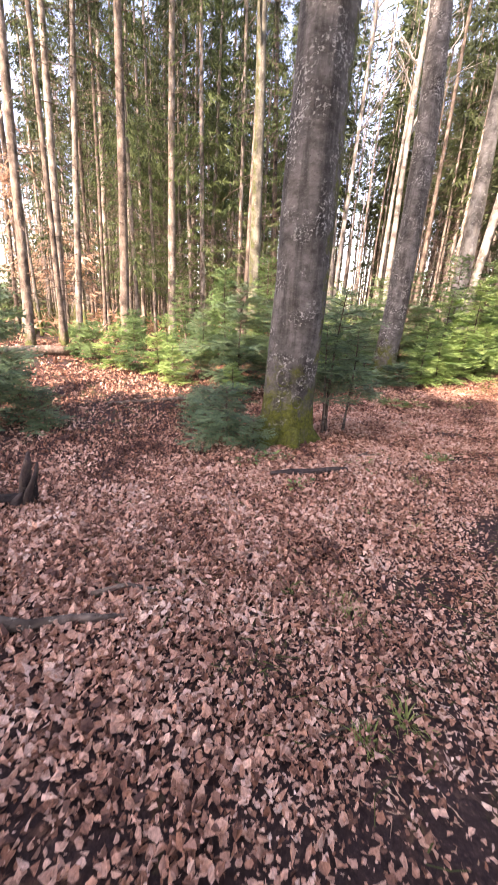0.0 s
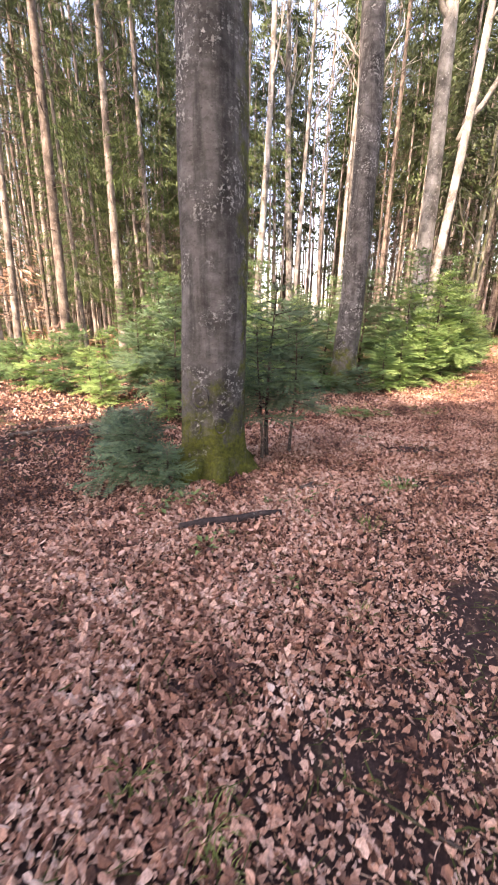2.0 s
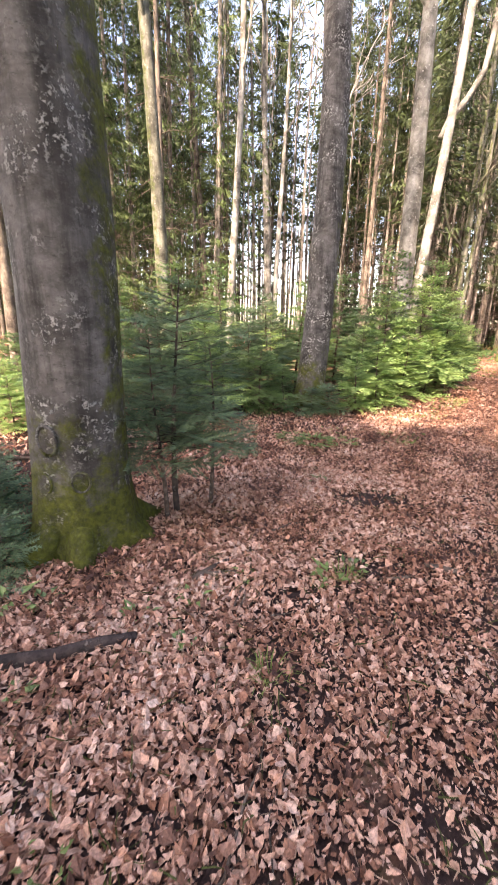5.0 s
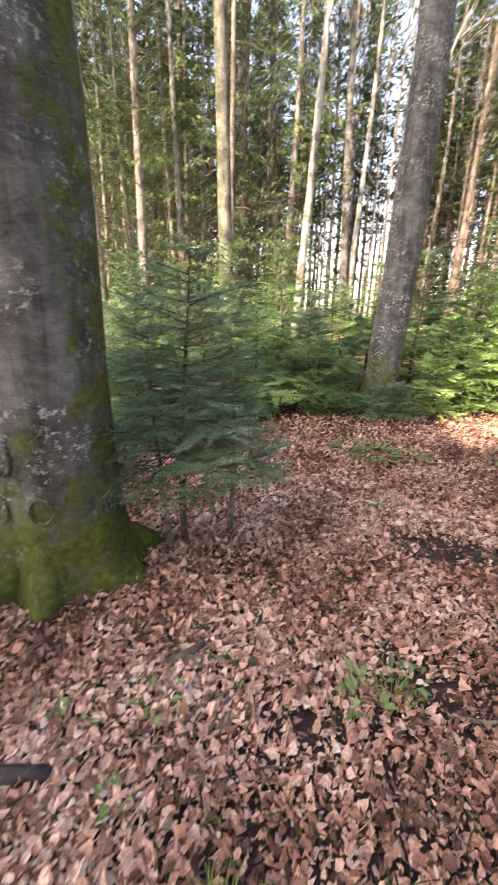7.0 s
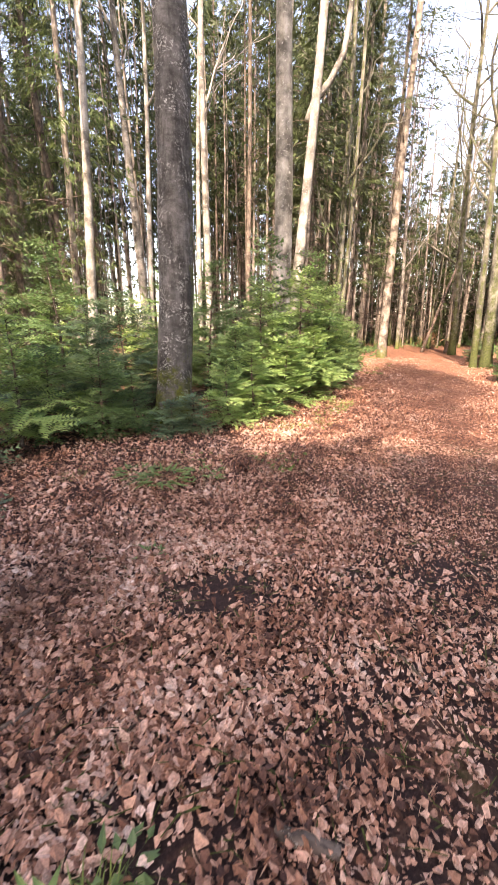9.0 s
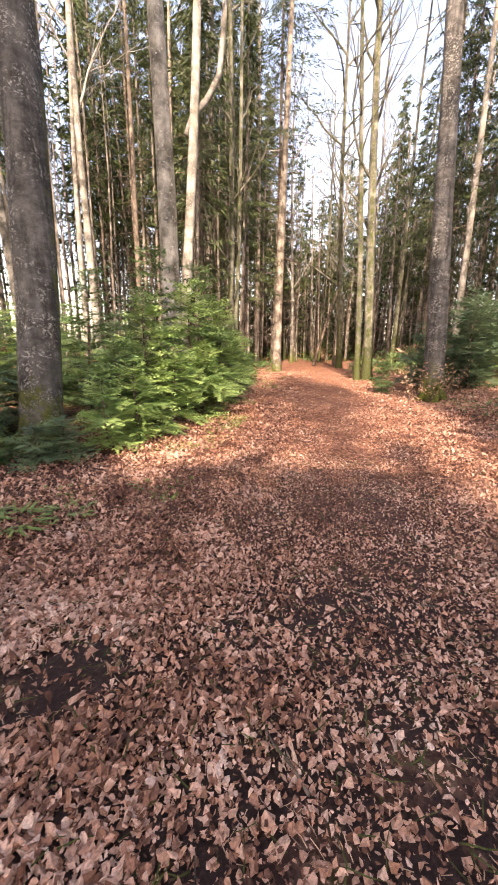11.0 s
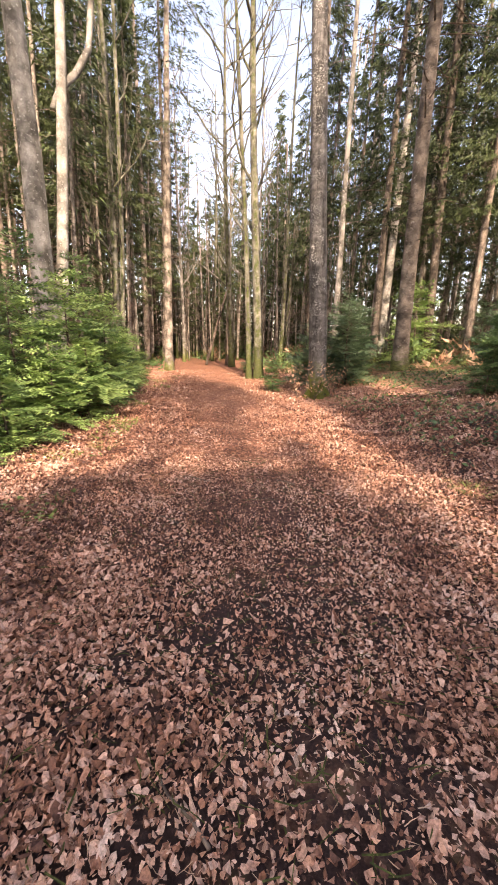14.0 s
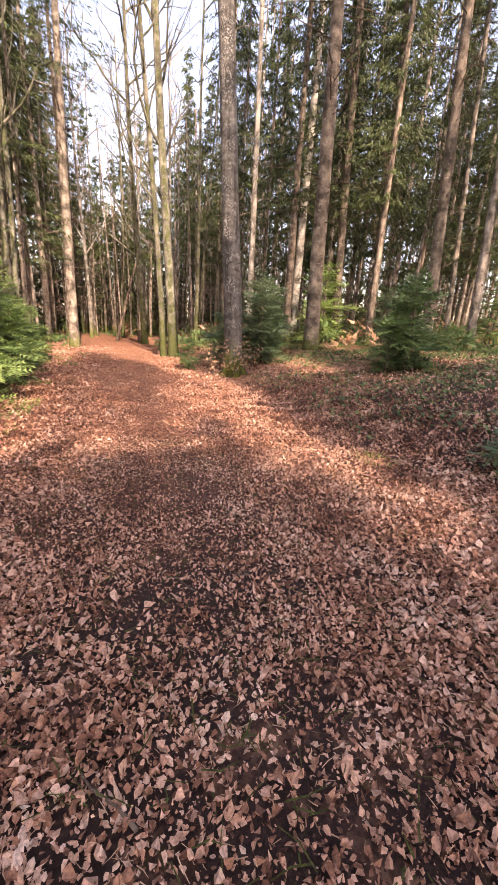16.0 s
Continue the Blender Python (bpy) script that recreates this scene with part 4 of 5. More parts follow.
SAPS = {"near": sapling(2.0, 0.42, 51, NEEDLE_SHADED, 0.021, 0.14, 6, 0.045, 0.34), "a": sapling(1.3, 0.45, 52, NEEDLE, 0.034, 0.1, 7, 0.05), "b": sapling(1.9, 0.38, 53, NEEDLE_SUNLIT, 0.04, 0.13, 7, 0.06),
        "c": sapling(2.6, 0.33, 54, NEEDLE, 0.045, 0.15, 7, 0.07), "low": sapling(0.7, 0.75, 55, NEEDLE_SHADED, 0.026, 0.075, 7, 0.05), "f": sapling(1.2, 0.5, 56, NEEDLE_SUNLIT, 0.034, 0.1, 7, 0.05), "dk": sapling(1.8, 0.42, 57, NEEDLE_SHADED, 0.04, 0.12, 7, 0.06)}
sap_used = set()


def sprout(key, x, y, size=1.0, turn=0.0, label="", lean=(0, 0)):
    tilt = Vector((lean[0], lean[1], 1)).to_track_quat("Z", "Y").to_matrix().to_4x4()
    m = Matrix.Translation((x, y, place(x, y))) @ tilt @ pose(0, 0, 0, 0, 0, turn)
    if key in sap_used:
        ob = copy_thing(SAPS[key], m)
    else:
        ob = SAPS[key]
        ob.matrix_basis = m
        sap_used.add(key)
    ob.scale = (size, size, size)
    if label:
        tagged(ob, label)
    return ob


SAPLINGS = [
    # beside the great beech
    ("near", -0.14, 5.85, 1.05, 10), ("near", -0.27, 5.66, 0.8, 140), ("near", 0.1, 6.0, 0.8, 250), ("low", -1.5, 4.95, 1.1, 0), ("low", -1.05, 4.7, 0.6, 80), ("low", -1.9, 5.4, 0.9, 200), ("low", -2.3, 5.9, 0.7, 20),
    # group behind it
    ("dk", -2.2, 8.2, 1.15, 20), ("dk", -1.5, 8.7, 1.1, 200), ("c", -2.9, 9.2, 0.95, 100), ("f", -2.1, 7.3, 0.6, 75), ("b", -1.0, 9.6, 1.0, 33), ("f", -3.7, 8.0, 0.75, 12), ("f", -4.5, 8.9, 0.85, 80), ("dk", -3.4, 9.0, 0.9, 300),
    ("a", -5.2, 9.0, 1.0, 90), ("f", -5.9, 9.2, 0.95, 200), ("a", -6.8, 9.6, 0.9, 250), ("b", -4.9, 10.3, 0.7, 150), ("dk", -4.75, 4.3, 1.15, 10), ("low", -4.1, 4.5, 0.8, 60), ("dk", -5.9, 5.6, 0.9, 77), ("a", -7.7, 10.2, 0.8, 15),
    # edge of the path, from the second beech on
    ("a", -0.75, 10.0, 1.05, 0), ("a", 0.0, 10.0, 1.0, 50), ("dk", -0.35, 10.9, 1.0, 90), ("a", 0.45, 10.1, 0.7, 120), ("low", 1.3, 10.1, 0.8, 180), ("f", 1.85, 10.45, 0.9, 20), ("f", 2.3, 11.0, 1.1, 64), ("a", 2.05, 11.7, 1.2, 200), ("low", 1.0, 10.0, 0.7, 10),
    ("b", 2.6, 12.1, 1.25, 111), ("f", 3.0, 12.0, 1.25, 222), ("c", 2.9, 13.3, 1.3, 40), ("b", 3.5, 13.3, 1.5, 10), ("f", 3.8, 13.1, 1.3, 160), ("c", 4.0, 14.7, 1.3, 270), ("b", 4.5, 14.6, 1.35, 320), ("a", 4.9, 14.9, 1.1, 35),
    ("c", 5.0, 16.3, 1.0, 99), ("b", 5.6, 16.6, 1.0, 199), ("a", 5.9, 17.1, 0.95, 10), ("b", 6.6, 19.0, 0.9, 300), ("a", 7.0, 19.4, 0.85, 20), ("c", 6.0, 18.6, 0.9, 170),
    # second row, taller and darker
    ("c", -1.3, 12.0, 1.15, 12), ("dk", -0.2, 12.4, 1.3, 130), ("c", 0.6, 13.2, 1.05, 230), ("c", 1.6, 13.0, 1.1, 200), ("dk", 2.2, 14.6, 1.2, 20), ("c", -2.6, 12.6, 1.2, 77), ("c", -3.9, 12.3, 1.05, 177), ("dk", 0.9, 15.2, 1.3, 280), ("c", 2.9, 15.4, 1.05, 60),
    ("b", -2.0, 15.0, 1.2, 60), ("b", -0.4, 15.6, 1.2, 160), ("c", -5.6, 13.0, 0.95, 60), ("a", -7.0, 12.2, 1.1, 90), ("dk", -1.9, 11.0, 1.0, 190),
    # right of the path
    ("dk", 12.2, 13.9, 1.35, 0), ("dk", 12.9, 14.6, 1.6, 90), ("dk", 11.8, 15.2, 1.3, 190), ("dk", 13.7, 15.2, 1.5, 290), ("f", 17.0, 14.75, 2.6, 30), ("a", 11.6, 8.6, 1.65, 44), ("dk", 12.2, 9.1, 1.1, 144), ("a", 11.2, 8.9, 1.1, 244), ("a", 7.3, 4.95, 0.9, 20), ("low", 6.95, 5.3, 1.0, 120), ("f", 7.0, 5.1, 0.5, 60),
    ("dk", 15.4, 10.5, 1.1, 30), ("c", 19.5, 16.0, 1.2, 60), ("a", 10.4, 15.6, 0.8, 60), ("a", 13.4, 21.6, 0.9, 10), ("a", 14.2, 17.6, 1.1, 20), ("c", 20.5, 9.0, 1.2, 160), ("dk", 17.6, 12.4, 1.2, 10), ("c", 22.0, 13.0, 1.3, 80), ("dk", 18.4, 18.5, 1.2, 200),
]
for k, (key, x, y, size, turn) in enumerate(SAPLINGS):
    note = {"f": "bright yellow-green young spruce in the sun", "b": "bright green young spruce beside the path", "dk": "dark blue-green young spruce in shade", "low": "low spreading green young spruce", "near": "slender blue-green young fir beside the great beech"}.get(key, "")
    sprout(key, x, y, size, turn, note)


# ---- dead wood on the floor ----
def stick(name, line, radii, label, category, seg=8, rough=0.25, group="", smooth=True, material=None):
    """A branch lying along points given as x, y, height over the floor."""
    x, y, _ = line[0]
    o = np.array((x, y, place(x, y)))
    b = Build()
    pts = np.array([(px, py, place(px, py) + pz) for px, py, pz in line]) - o
    b.tube(pts, radii, seg, rough)
    ob = part(name, b, material or DEADWOOD, None, "", smooth)
    ob.location = o
    return tagged(ob, label, category, group)


stick("fallen_branch", [(-2.0, 1.12, 0.03), (-1.7, 1.2, 0.035), (-1.42, 1.25, 0.03), (-1.2, 1.37, 0.035), (-0.98, 1.47, 0.03)], [0.05, 0.045, 0.04, 0.03, 0.012], "thick broken grey-brown branch lying on leaves", "branch", 10, 0.35)
stick("fallen_branch", [(-1.25, 1.56, 0.03), (-1.1, 1.68, 0.05), (-0.9, 1.74, 0.03)], [0.02, 0.015, 0.006], "thin broken side branch on leaves", "branch")
stick("fallen_branch", [(-0.64, 3.86, 0.02), (-0.42, 3.95, 0.03), (-0.2, 4.03, 0.03), (0.0, 4.13, 0.03), (0.17, 4.2, 0.025)], [0.042, 0.045, 0.04, 0.043, 0.036], "dark rotten branch half sunk in leaves", "branch", 8, 0.35, material=ROTTEN)
stick("fallen_branch", [(-4.0, 5.9, 0.04), (-2.9, 6.6, 0.05), (-2.0, 7.0, 0.04)], [0.04, 0.035, 0.02], "dark fallen branch beside young spruces", "branch")
stick("fallen_branch", [(0.62, 5.5, 0.02), (0.78, 5.6, 0.03), (0.9, 5.72, 0.03), (1.05, 5.8, 0.02)], [0.013, 0.012, 0.011, 0.007], "pale thin broken branch on leaves", "branch", 7, 0.25)
stick("fallen_branch", [(0.3, 4.86, 0.02), (0.42, 4.84, 0.03), (0.6, 4.92, 0.02)], [0.016, 0.02, 0.012], "short dark broken branch on leaves", "branch", 7, 0.4)
stick("fallen_branch", [(0.68, 4.95, 0.02), (0.65, 4.7, 0.03), (0.62, 4.46, 0.02)], [0.009, 0.012, 0.008], "pale bare stick on leaves", "branch", 7, 0.3)
stick("fallen_branch", [(0.30, 4.77, 0.02), (0.36, 4.86, 0.03), (0.45, 4.98, 0.03), (0.55, 5.1, 0.02)], [0.026, 0.022, 0.024, 0.014], "broken branch with dark bark and pale wood on leaves", "branch", 9, 0.4)
stick("fallen_branch", [(0.66, 4.5, 0.02), (0.68, 4.62, 0.035), (0.66, 4.75, 0.03), (0.64, 4.86, 0.02)], [0.008, 0.008, 0.007, 0.005], "thin curved pale twig on leaves", "branch", 6, 0.2)
stick("fallen_branch", [(0.67, 4.97, 0.02), (0.63, 5.15, 0.03), (0.58, 5.4, 0.025)], [0.007, 0.009, 0.007], "straight pale stick on leaves", "branch", 6, 0.25)
stick("fallen_branch", [(1.53, 4.93, 0.025), (1.65, 4.93, 0.03), (1.77, 4.96, 0.025)], [0.008, 0.009, 0.007], "short pale stick on dark soil", "branch", 6, 0.2)
stick("bark_piece", [(1.84, 5.08, 0.02), (1.92, 5.04, 0.025), (2.02, 5.0, 0.02)], [0.02, 0.026, 0.02], "flat grey piece of bark on leaves", "bark", 7, 0.3)
stick("fallen_branch", [(0.0, 1.02, 0.02), (0.16, 1.15, 0.03), (0.34, 1.27, 0.025)], [0.006, 0.006, 0.004], "thin twig beside a green sprig", "branch", 6, 0.2)
# stump with a torn spike
sx, sy = -2.62, 2.55
st = empty("tree_stump", pose(sx, sy, place(sx, sy)), "small rotten dark brown stump with a torn spike", "stump")
for dx, dy, tall, wide in ((0.0, 0.0, 0.5, 0.05), (0.05, -0.04, 0.3, 0.035), (-0.06, 0.03, 0.2, 0.045), (0.02, 0.06, 0.38, 0.03), (-0.03, -0.07, 0.14, 0.05)):
    b = Build()
    b.tube([(dx, dy, -0.1), (dx, dy, 0.05), (dx * 1.1 + 0.02, dy, tall * 0.5), (dx * 1.2 + 0.05, dy + 0.02, tall * 0.8), (dx * 1.2 + 0.06, dy + 0.03, tall)], [wide * 1.5, wide * 1.2, wide * 0.8, wide * 0.5, 0.008], 10, 0.7)
    part("spike", b, ROTTEN, st)
b = Build()
b.tube([(0.0, 0, 0.03), (-0.2, -0.12, 0.05), (-0.45, -0.3, 0.0)], [0.08, 0.06, 0.03], 9, 0.4)
part("root", b, ROTTEN, st)

stick("leaning_dead_tree", [(15.3, 29.9, 0.0), (16.2, 30.6, 1.7), (17.3, 31.4, 3.9), (18.2, 32.0, 5.6)], [0.10, 0.10, 0.09, 0.06], "dark dead trunk leaning across the wood", "tree", 8, 0.1)
stx, sty = 16.6, 28.9
sb = empty("tree_stump", pose(stx, sty, place(stx, sty)), "short dark cut stump at the end of the path", "stump")
b = Build()
b.tube([(0, 0, -0.1), (0, 0, 0.1), (0, 0, 0.4), (0.01, 0, 0.72), (0.01, 0, 0.74)], [0.36, 0.3, 0.27, 0.26, 0.2], 14, 0.15)
part("bole", b, DEADWOOD, sb)
stick("log", [(17.3, 28.4, 0.12), (18.2, 27.9, 0.14), (19.6, 27.2, 0.12)], [0.13, 0.13, 0.11], "fallen dark log beyond the path", "log", 10, 0.1)
stick("log", [(-9.6, 9.6, 0.15), (-8.6, 10.0, 0.2), (-7.9, 10.5, 0.16)], [0.16, 0.15, 0.13], "pale fallen log in the wood", "log", 10, 0.15)

# ---- twigs ----
rng = np.random.default_rng(77)
TWIGS = [(0.98, 3.5, 1.4, 0.55), (0.45, 4.4, 1.1, 0.6), (1.55, 2.75, 2.1, 0.75), (1.62, 2.6, 1.9, 0.5), (0.72, 4.6, 1.2, 0.5), (1.05, 5.55, 0.6, 0.7), (0.95, 5.35, 0.4, 0.9), (0.3, 4.95, 0.9, 0.5), (1.75, 5.3, 2.7, 0.4), (-0.6, 2.9, 2.2, 0.7)]
for _ in range(70):
    s, d = rng.uniform(-4, 6), rng.uniform(-3, 3.4)
    x, y = 2.3 + 0.47 * s + 0.88 * d, 5.0 + 0.88 * s - 0.47 * d
    TWIGS.append((x, y, rng.uniform(0, 3.1), rng.uniform(0.12, 0.45)))
for x, y, a, ln in TWIGS:
    n = 5
    wob = rng.normal(0, 0.03 * ln, n)
    line = [(x + math.cos(a) * ln * f - math.sin(a) * w, y + math.sin(a) * ln * f + math.cos(a) * w, 0.022 + 0.012 * rng.uniform(0, 1)) for f, w in zip(np.linspace(-0.5, 0.5, n), wob)]
    stick("twig", line, np.linspace(0.007, 0.003, n) * rng.uniform(0.7, 1.3), "thin dry twig lying on fallen leaves", "twig", 5, 0.2, "twigs on the forest floor")


# ---- low plants ----
def tuft_plant(name, x, y, blades, tall, spread, material, label, category, broad, group, seed):
    rng = np.random.default_rng(seed)
    V, F = [np.zeros(3), np.array((0.002, 0, 0))], []
    for _ in range(blades):
        a, r0 = rng.uniform(0, 6.28), spread * math.sqrt(rng.uniform(0, 1)) * 0.6
        o = np.array((math.cos(a) * r0, math.sin(a) * r0, 0.0))
        aa = a + rng.normal(0, 0.7)
        out = np.array((math.cos(aa), math.sin(aa), 0)) * spread * rng.uniform(0.3, 0.9)
        up = tall * rng.uniform(0.5, 1.1)
        s = np.array((-math.sin(aa), math.cos(aa), 0)) * broad * rng.uniform(0.7, 1.2)
        p1, p2 = o + out * 0.45 + (0, 0, up * 0.75), o + out + (0, 0, up * rng.uniform(0.55, 1.0))
        if broad > 0.008:
            k = len(V)
            V += [o + out * 0.25 + (0, 0, up * 0.5), p1 + s, p2, p1 - s]
            F += [(k, k + 1, k + 2, k + 3), (0, 1, k)]
        else:
            k = len(V)
            V += [o + s, p1 + s * 0.7, p2, p1 - s * 0.7, o - s]
            F += [(k, k + 1, k + 3, k + 4), (k + 1, k + 2, k + 3), (0, k, k + 4)]
    b = Build()
    b.add(V, F)
    ob = part(name, b, material, None, "", False)
    ob.location = (x, y, place(x, y) + 0.005)
    return tagged(ob, label, category, group)


for k, (x, y, n, tl, sp) in enumerate([(0.91, 4.07, 34, 0.10, 0.14), (6.35, 6.6, 110, 0.08, 0.3), (3.5, 10.6, 60, 0.09, 0.3), (2.95, 10.4, 50, 0.09, 0.28), (4.2, 12.0, 70, 0.1, 0.4), (5.2, 14.2, 70, 0.1, 0.4), (0.05, 8.5, 40, 0.08, 0.2), (7.6, 19.0, 80, 0.12, 0.5), (9.9, 24.6, 90, 0.15, 0.6), (0.16, 1.99, 34, 0.06, 0.11), (-0.17, 2.07, 34, 0.05, 0.11), (0.44, 1.28, 40, 0.05, 0.10), (0.28, 1.14, 34, 0.05, 0.09), (0.22, 1.85, 26, 0.05, 0.09), (0.75, 3.05, 25, 0.07, 0.1), (1.32, 4.97, 46, 0.10, 0.13)]):
    tuft_plant("grass_tuft", x, y, n, tl, sp, BLADE, "small tuft of yellow-green grass among leaves", "grass", 0.003, "grass tufts", 200 + k)
for k, (x, y, n, tl, sp) in enumerate([(-0.35, 3.6, 14, 0.09, 0.12), (-0.23, 3.79, 12, 0.07, 0.1), (0.36, 4.59, 16, 0.07, 0.12), (0.09, 4.38, 14, 0.06, 0.12), (0.42, 4.22, 8, 0.09, 0.08), (1.2, 4.91, 18, 0.09, 0.13), (1.38, 5.07, 14, 0.08, 0.12), (0.66, 4.86, 10, 0.05, 0.1),
                                       (1.06, 8.43, 70, 0.11, 0.36), (0.75, 8.6, 50, 0.1, 0.3), (1.5, 8.5, 40, 0.09, 0.28), (2.3, 8.9, 20, 0.07, 0.22), (0.3, 3.3, 10, 0.06, 0.1), (-0.75, 4.35, 18, 0.1, 0.16), (-0.95, 4.15, 18, 0.1, 0.16), (-0.55, 4.4, 14, 0.08, 0.12), (1.17, 6.9, 14, 0.06, 0.14)]):
    tuft_plant("herb", x, y, n, tl, sp, HERB, "small dark green woodland herb among fallen leaves", "plant", 0.018, "woodland herbs", 260 + k)
# dry beech shoots at the foot of the path-side trunk
for k, (x, y) in enumerate([(10.2, 13.2), (10.6, 12.95), (11.05, 13.3), (9.95, 13.7)]):
    rng = np.random.default_rng(300 + k)
    t = empty("beech_shoot", pose(x, y, place(x, y)), "thin beech shoot with dry pinkish leaves", "shrub", "dry beech shoots")
    b, c = Build(), Build()
    tips = []
    for _ in range(7):
        d = rng.normal(0, 0.4, 3) + (0, 0, 1.0)
        p = np.zeros(3)
        e = d / np.linalg.norm(d) * rng.uniform(0.6, 1.2)
        b.tube([p, e * 0.5 + rng.normal(0, 0.04, 3), e], [0.008, 0.005, 0.002], 4, caps=False)
        for f in np.linspace(0.4, 1, 6):
            tips.append((*(e * f), *rng.normal(0, 0.6, 3)))
    part("stem", b, DEADWOOD, t)
    c.add(*tufts(tips, rng, 0.08, 0.1, 2, 0.25))
    part("leaves", c, DRYLEAF, t, smooth=False)


def ground_cover(name, count, area, size, lift, material, label, category, seed):
    """Small low leaves scattered where area(x, y) allows."""
    rng = np.random.default_rng(seed)
    x, y = area(rng, count)
    n = len(x)
    z = height(x, y) + rng.uniform(0.01, lift, n)
    a, tilt = rng.uniform(0, 6.28, n), rng.normal(0, 0.45, (n, 2))
    ln = size * rng.uniform(0.6, 1.3, n)
    f = np.stack([np.cos(a), np.sin(a), tilt[:, 0]], 1) * ln[:, None]
    s = np.stack([-np.sin(a), np.cos(a), tilt[:, 1]], 1) * ln[:, None] * 0.36
    o = np.stack([x, y, z], 1)
    v = np.stack([o - f * 0.5, o + s, o + f * 0.5, o - s], 1).reshape(-1, 3)
    i = np.arange(n) * 4
    b = Build()
    b.add(v, np.stack([i, i + 1, i + 2, i + 3], 1).tolist())
    return tagged(part(name, b, material, None, "", False), label, category, kind="stuff")


def patchy(x, y, scale, seed, level):
    return np.array([noise.noise(Vector((p * scale, q * scale, seed))) for p, q in zip(x, y)]) > level


def bank_area(rng, count):
    s, d = rng.uniform(-3, 22, count), 3.3 + rng.uniform(0, 1, count) ** 0.8 * 13
    x, y = 2.3 + 0.47 * s + 0.88 * d, 5.0 + 0.88 * s - 0.47 * d
    k = patchy(x, y, 0.75, 5.0, -0.12)
    return x[k], y[k]


def left_area(rng, count):
    s, d = rng.uniform(3, 18, count), -1.4 - rng.uniform(0, 1, count) ** 1.5 * 5
    x, y = 2.3 + 0.47 * s + 0.88 * d, 5.0 + 0.88 * s - 0.47 * d
    k = patchy(x, y, 1.1, 9.0, 0.18)
    return x[k], y[k]


ground_cover("bramble_cover", 56000, bank_area, 0.075, 0.11, HERB, "low dark green bramble and ivy leaves on the bank", "plants", 61)
ground_cover("herb_cover", 9000, left_area, 0.055, 0.06, BLADE, "thin green cover of seedlings at the path's edge", "plants", 62)


# ---- fallen leaves ----
def leaf_arrays(x, y, z, size, rng, simple=False):
    """Folded, curled beech leaves: six vertices and two quads each, or one quad far off."""
    n = len(x)
    a, fold, curl = rng.uniform(0, 6.28, n), rng.uniform(-0.8, 0.8, n), rng.uniform(-0.5, 0.9, n)
    tx, ty = rng.normal(0, 0.5, n), rng.normal(0, 0.5, n)
    slim = rng.uniform(0.6, 1.25, n)
    shape = np.array([(0, -0.5), (0.34, -0.20), (0.31, 0.22), (0, 0.52), (-0.31, 0.22), (-0.34, -0.20)])
    v = np.zeros((n, 6, 3))
    for k, (u, w) in enumerate(shape):
        uu = u * slim + rng.normal(0, 0.08, n)
        ww = w + rng.normal(0, 0.07, n)
        zz = abs(u) * fold * 2 + curl * w * w * 2 + tx * u + ty * w + rng.normal(0, 0.1, n)
        v[:, k, 0] = x + size * (uu * np.cos(a) - ww * np.sin(a))
        v[:, k, 1] = y + size * (uu * np.sin(a) + ww * np.cos(a))
        v[:, k, 2] = z + size * zz
    if simple:
        i = np.arange(n) * 4
        return v[:, (0, 1, 3, 5)].reshape(-1, 3), np.stack([i, i + 1, i + 2, i + 3], 1).tolist()
    i = np.arange(n) * 6
    f = np.concatenate([np.stack([i, i + 1, i + 2, i + 3], 1), np.stack([i, i + 3, i + 4, i + 5], 1)])
    return v.reshape(-1, 3), f.tolist()


def litter_zone(rng, count, s_range, d_range, size, thin):
    s, d = rng.uniform(*s_range, count) + rng.normal(0, 0.45, count), rng.uniform(*d_range, count) + rng.normal(0, 0.4, count)
    x, y = 2.3 + 0.47 * s + 0.88 * d, 5.0 + 0.88 * s - 0.47 * d
    field = np.array([noise.noise(Vector((p * 1.5, q * 1.5, 2.0))) + 0.6 * noise.noise(Vector((p * 4.2, q * 4.2, 7.0))) for p, q in zip(x, y)])
    track = np.exp(-((d - 0.5) / 0.95) ** 2)
    bare = 1.6 * np.exp(-(((x - 1.66) / 0.3) ** 2 + ((y - 6.4) / 0.22) ** 2)) + np.exp(-(((x - 1.5) / 0.3) ** 2 + ((y - 3.1) / 0.5) ** 2)) + 0.8 * np.exp(-(((x - 1.55) / 0.22) ** 2 + ((y - 5.05) / 0.16) ** 2)) + 0.8 * np.exp(-(((x - 1.02) / 0.14) ** 2 + ((y - 4.75) / 0.1) ** 2))
    keep = rng.uniform(0, 1, count) < np.clip(thin + 0.6 * field - 0.40 * track - 0.9 * bare, 0.08, 1)
    x, y, d = x[keep], y[keep], d[keep]
    n = len(x)
    sz = size * (0.32 + 1.08 * rng.uniform(0, 1, n) ** 1.15) * (1 - 0.42 * np.exp(-((d - 0.5) / 1.2) ** 2))
    return x, y, height(x, y) + rng.uniform(0.004, 0.04, n), sz


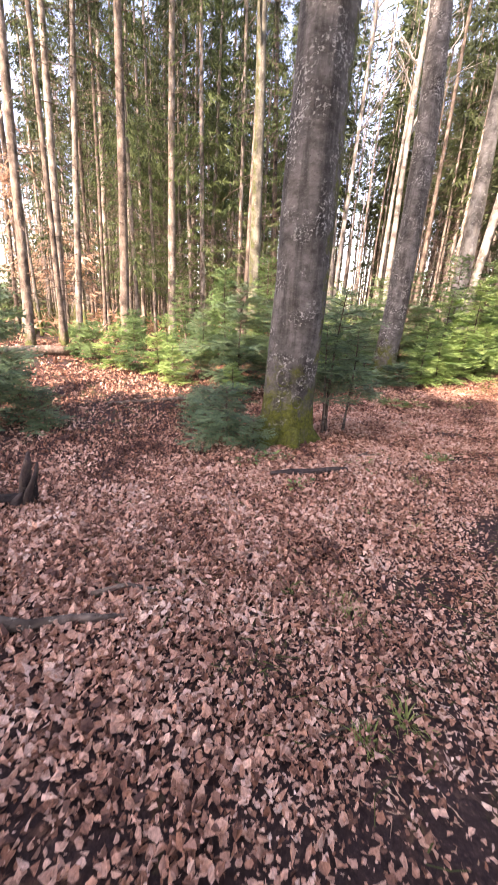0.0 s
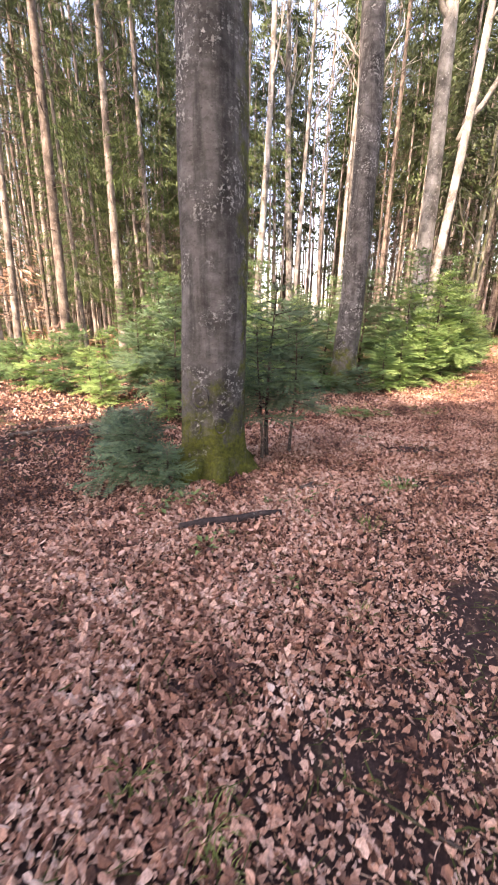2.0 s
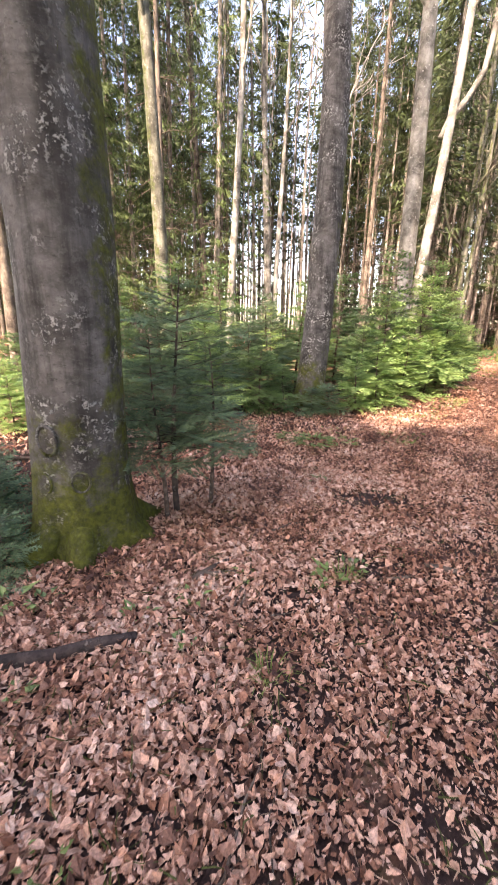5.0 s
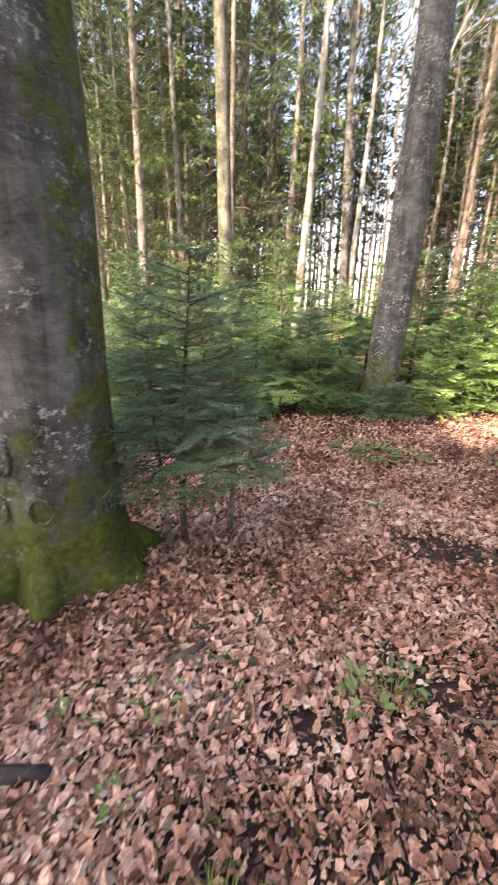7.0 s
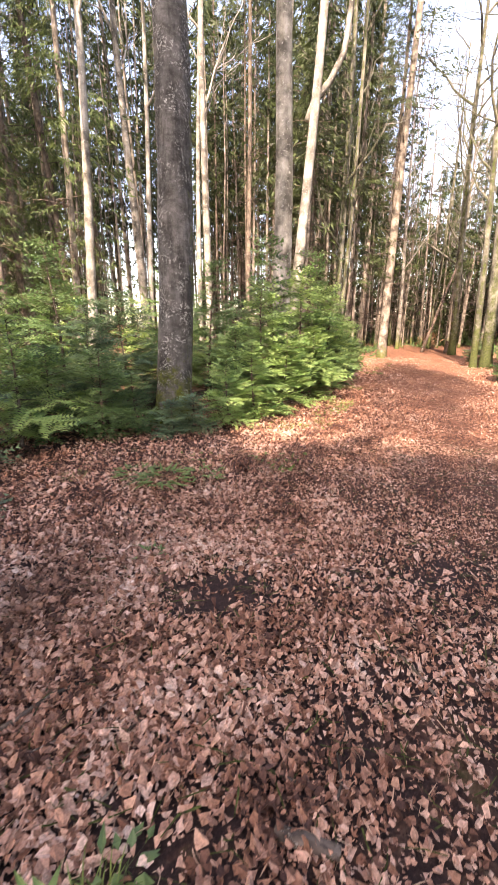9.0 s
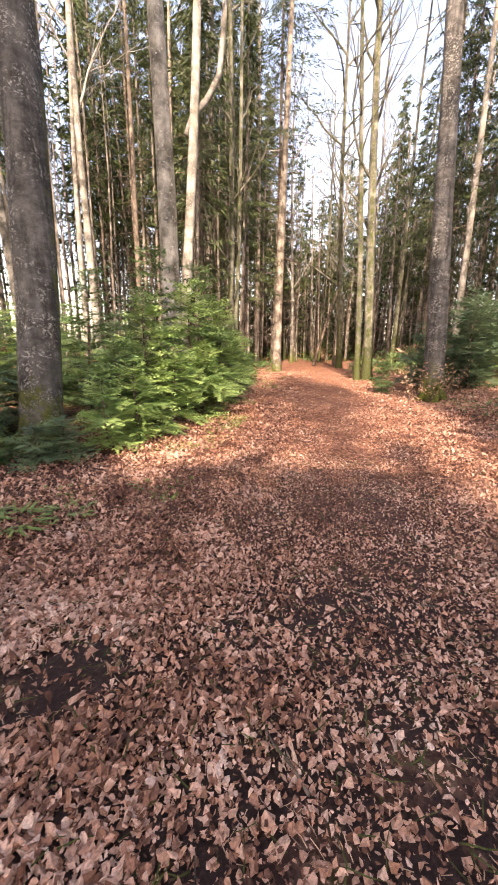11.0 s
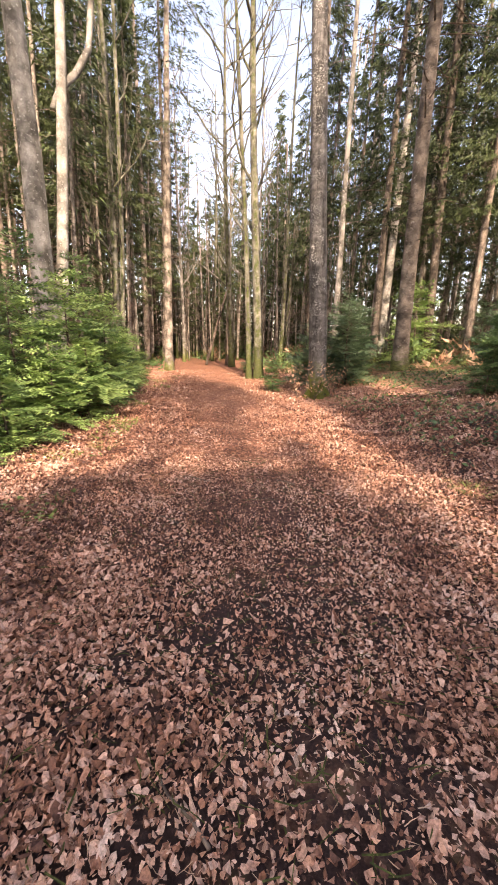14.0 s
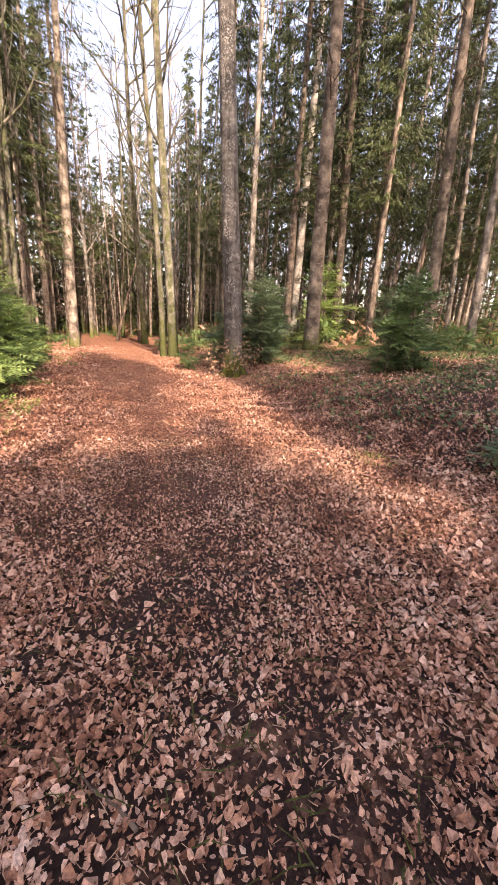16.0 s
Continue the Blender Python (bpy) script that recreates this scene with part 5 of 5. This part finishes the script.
rng = np.random.default_rng(91)
for count, sr, dr, size in [(135000, (-5.4, 2.4), (-3.0, 2.6), 0.043), (42000, (-5.6, 2.6), (-4.6, -2.9), 0.04), (18000, (-3.0, 2.6), (2.5, 3.6), 0.04), (84000, (2.4, 9.0), (-4.2, 4.6), 0.046), (32000, (-6.0, 3.2), (-9.8, -4.4), 0.055),
                            (30000, (-3.0, 9.0), (3.4, 10), 0.05), (20000, (9.0, 22.0), (-3.0, 5.0), 0.06), (150000, (-5.0, 5.0), (-2.6, 3.0), 0.029), (30000, (-12.0, -5.2), (-9.0, 6.0), 0.06), (16000, (-5.4, -2.8), (2.4, 9.0), 0.055), (16000, (-6.0, 7.0), (-17.0, -9.5), 0.08)]:
    b = Build()
    b.add(*leaf_arrays(*litter_zone(rng, count, sr, dr, size, 1.05 if size < 0.03 else 0.98), rng, count < 100000 or size < 0.03))
    tagged(part("leaf_litter", b, LITTER, None, "", False), "pinkish brown fallen beech leaves covering the forest floor", "leaves", kind="stuff")
# single leaves nearest to the walk
shapes = []
for k in range(8):
    b = Build()
    b.add(*leaf_arrays(np.zeros(1), np.zeros(1), np.zeros(1), np.array([0.052]), rng))
    shapes.append(b.mesh("fallen_leaf", LITTER, False))
for k in range(300):
    s, d = rng.uniform(-3.6, 2.0), rng.uniform(-2.2, 1.8)
    x, y = 2.3 + 0.47 * s + 0.88 * d, 5.0 + 0.88 * s - 0.47 * d
    leaf = new("fallen_leaf", shapes[k % 8])
    leaf.parent = ground
    leaf.matrix_basis = pose(x, y, place(x, y) + 0.03, rng.normal(0, 12), rng.normal(0, 12), rng.uniform(0, 360))


# ---- needles, stalks and splinters between the leaves ----
def splinters(count, s_range, d_range, long, wide, material, name, label, seed):
    rng = np.random.default_rng(seed)
    s, d = rng.uniform(*s_range, count), rng.uniform(*d_range, count)
    x, y = 2.3 + 0.47 * s + 0.88 * d, 5.0 + 0.88 * s - 0.47 * d
    a, ln = rng.uniform(0, 6.28, count), long * rng.uniform(0.3, 1.4, count)
    o = np.stack([x, y, height(x, y) + rng.uniform(0.012, 0.05, count)], 1)
    way = np.stack([np.cos(a), np.sin(a), rng.normal(0, 0.16, count)], 1) * ln[:, None] * 0.5
    side = np.stack([-np.sin(a), np.cos(a), rng.normal(0, 0.3, count)], 1) * (wide * rng.uniform(0.6, 1.4, count))[:, None]
    bow = np.cross(way, (0, 0, 1.0)) * rng.normal(0, 0.2, count)[:, None]
    v = np.stack([o - way - side, o - way + side, o + bow + side, o + way + side * 0.4, o + way - side * 0.4, o + bow - side], 1).reshape(-1, 3)
    i = np.arange(count) * 6
    b = Build()
    b.add(v, np.concatenate([np.stack([i, i + 1, i + 2, i + 5], 1), np.stack([i + 5, i + 2, i + 3, i + 4], 1)]).tolist())
    return tagged(part(name, b, material, None, "", False), label, "twigs", kind="stuff")


splinters(8000, (-4.6, 5.0), (-2.6, 3.2), 0.045, 0.0014, DRYLEAF, "stalk_litter", "thin pale stalks and needles strewn between fallen leaves", 401)
splinters(4500, (-4.6, 5.0), (-2.6, 3.2), 0.11, 0.0024, DEADWOOD, "splinter_litter", "thin dark splinters of twigs strewn between fallen leaves", 402)
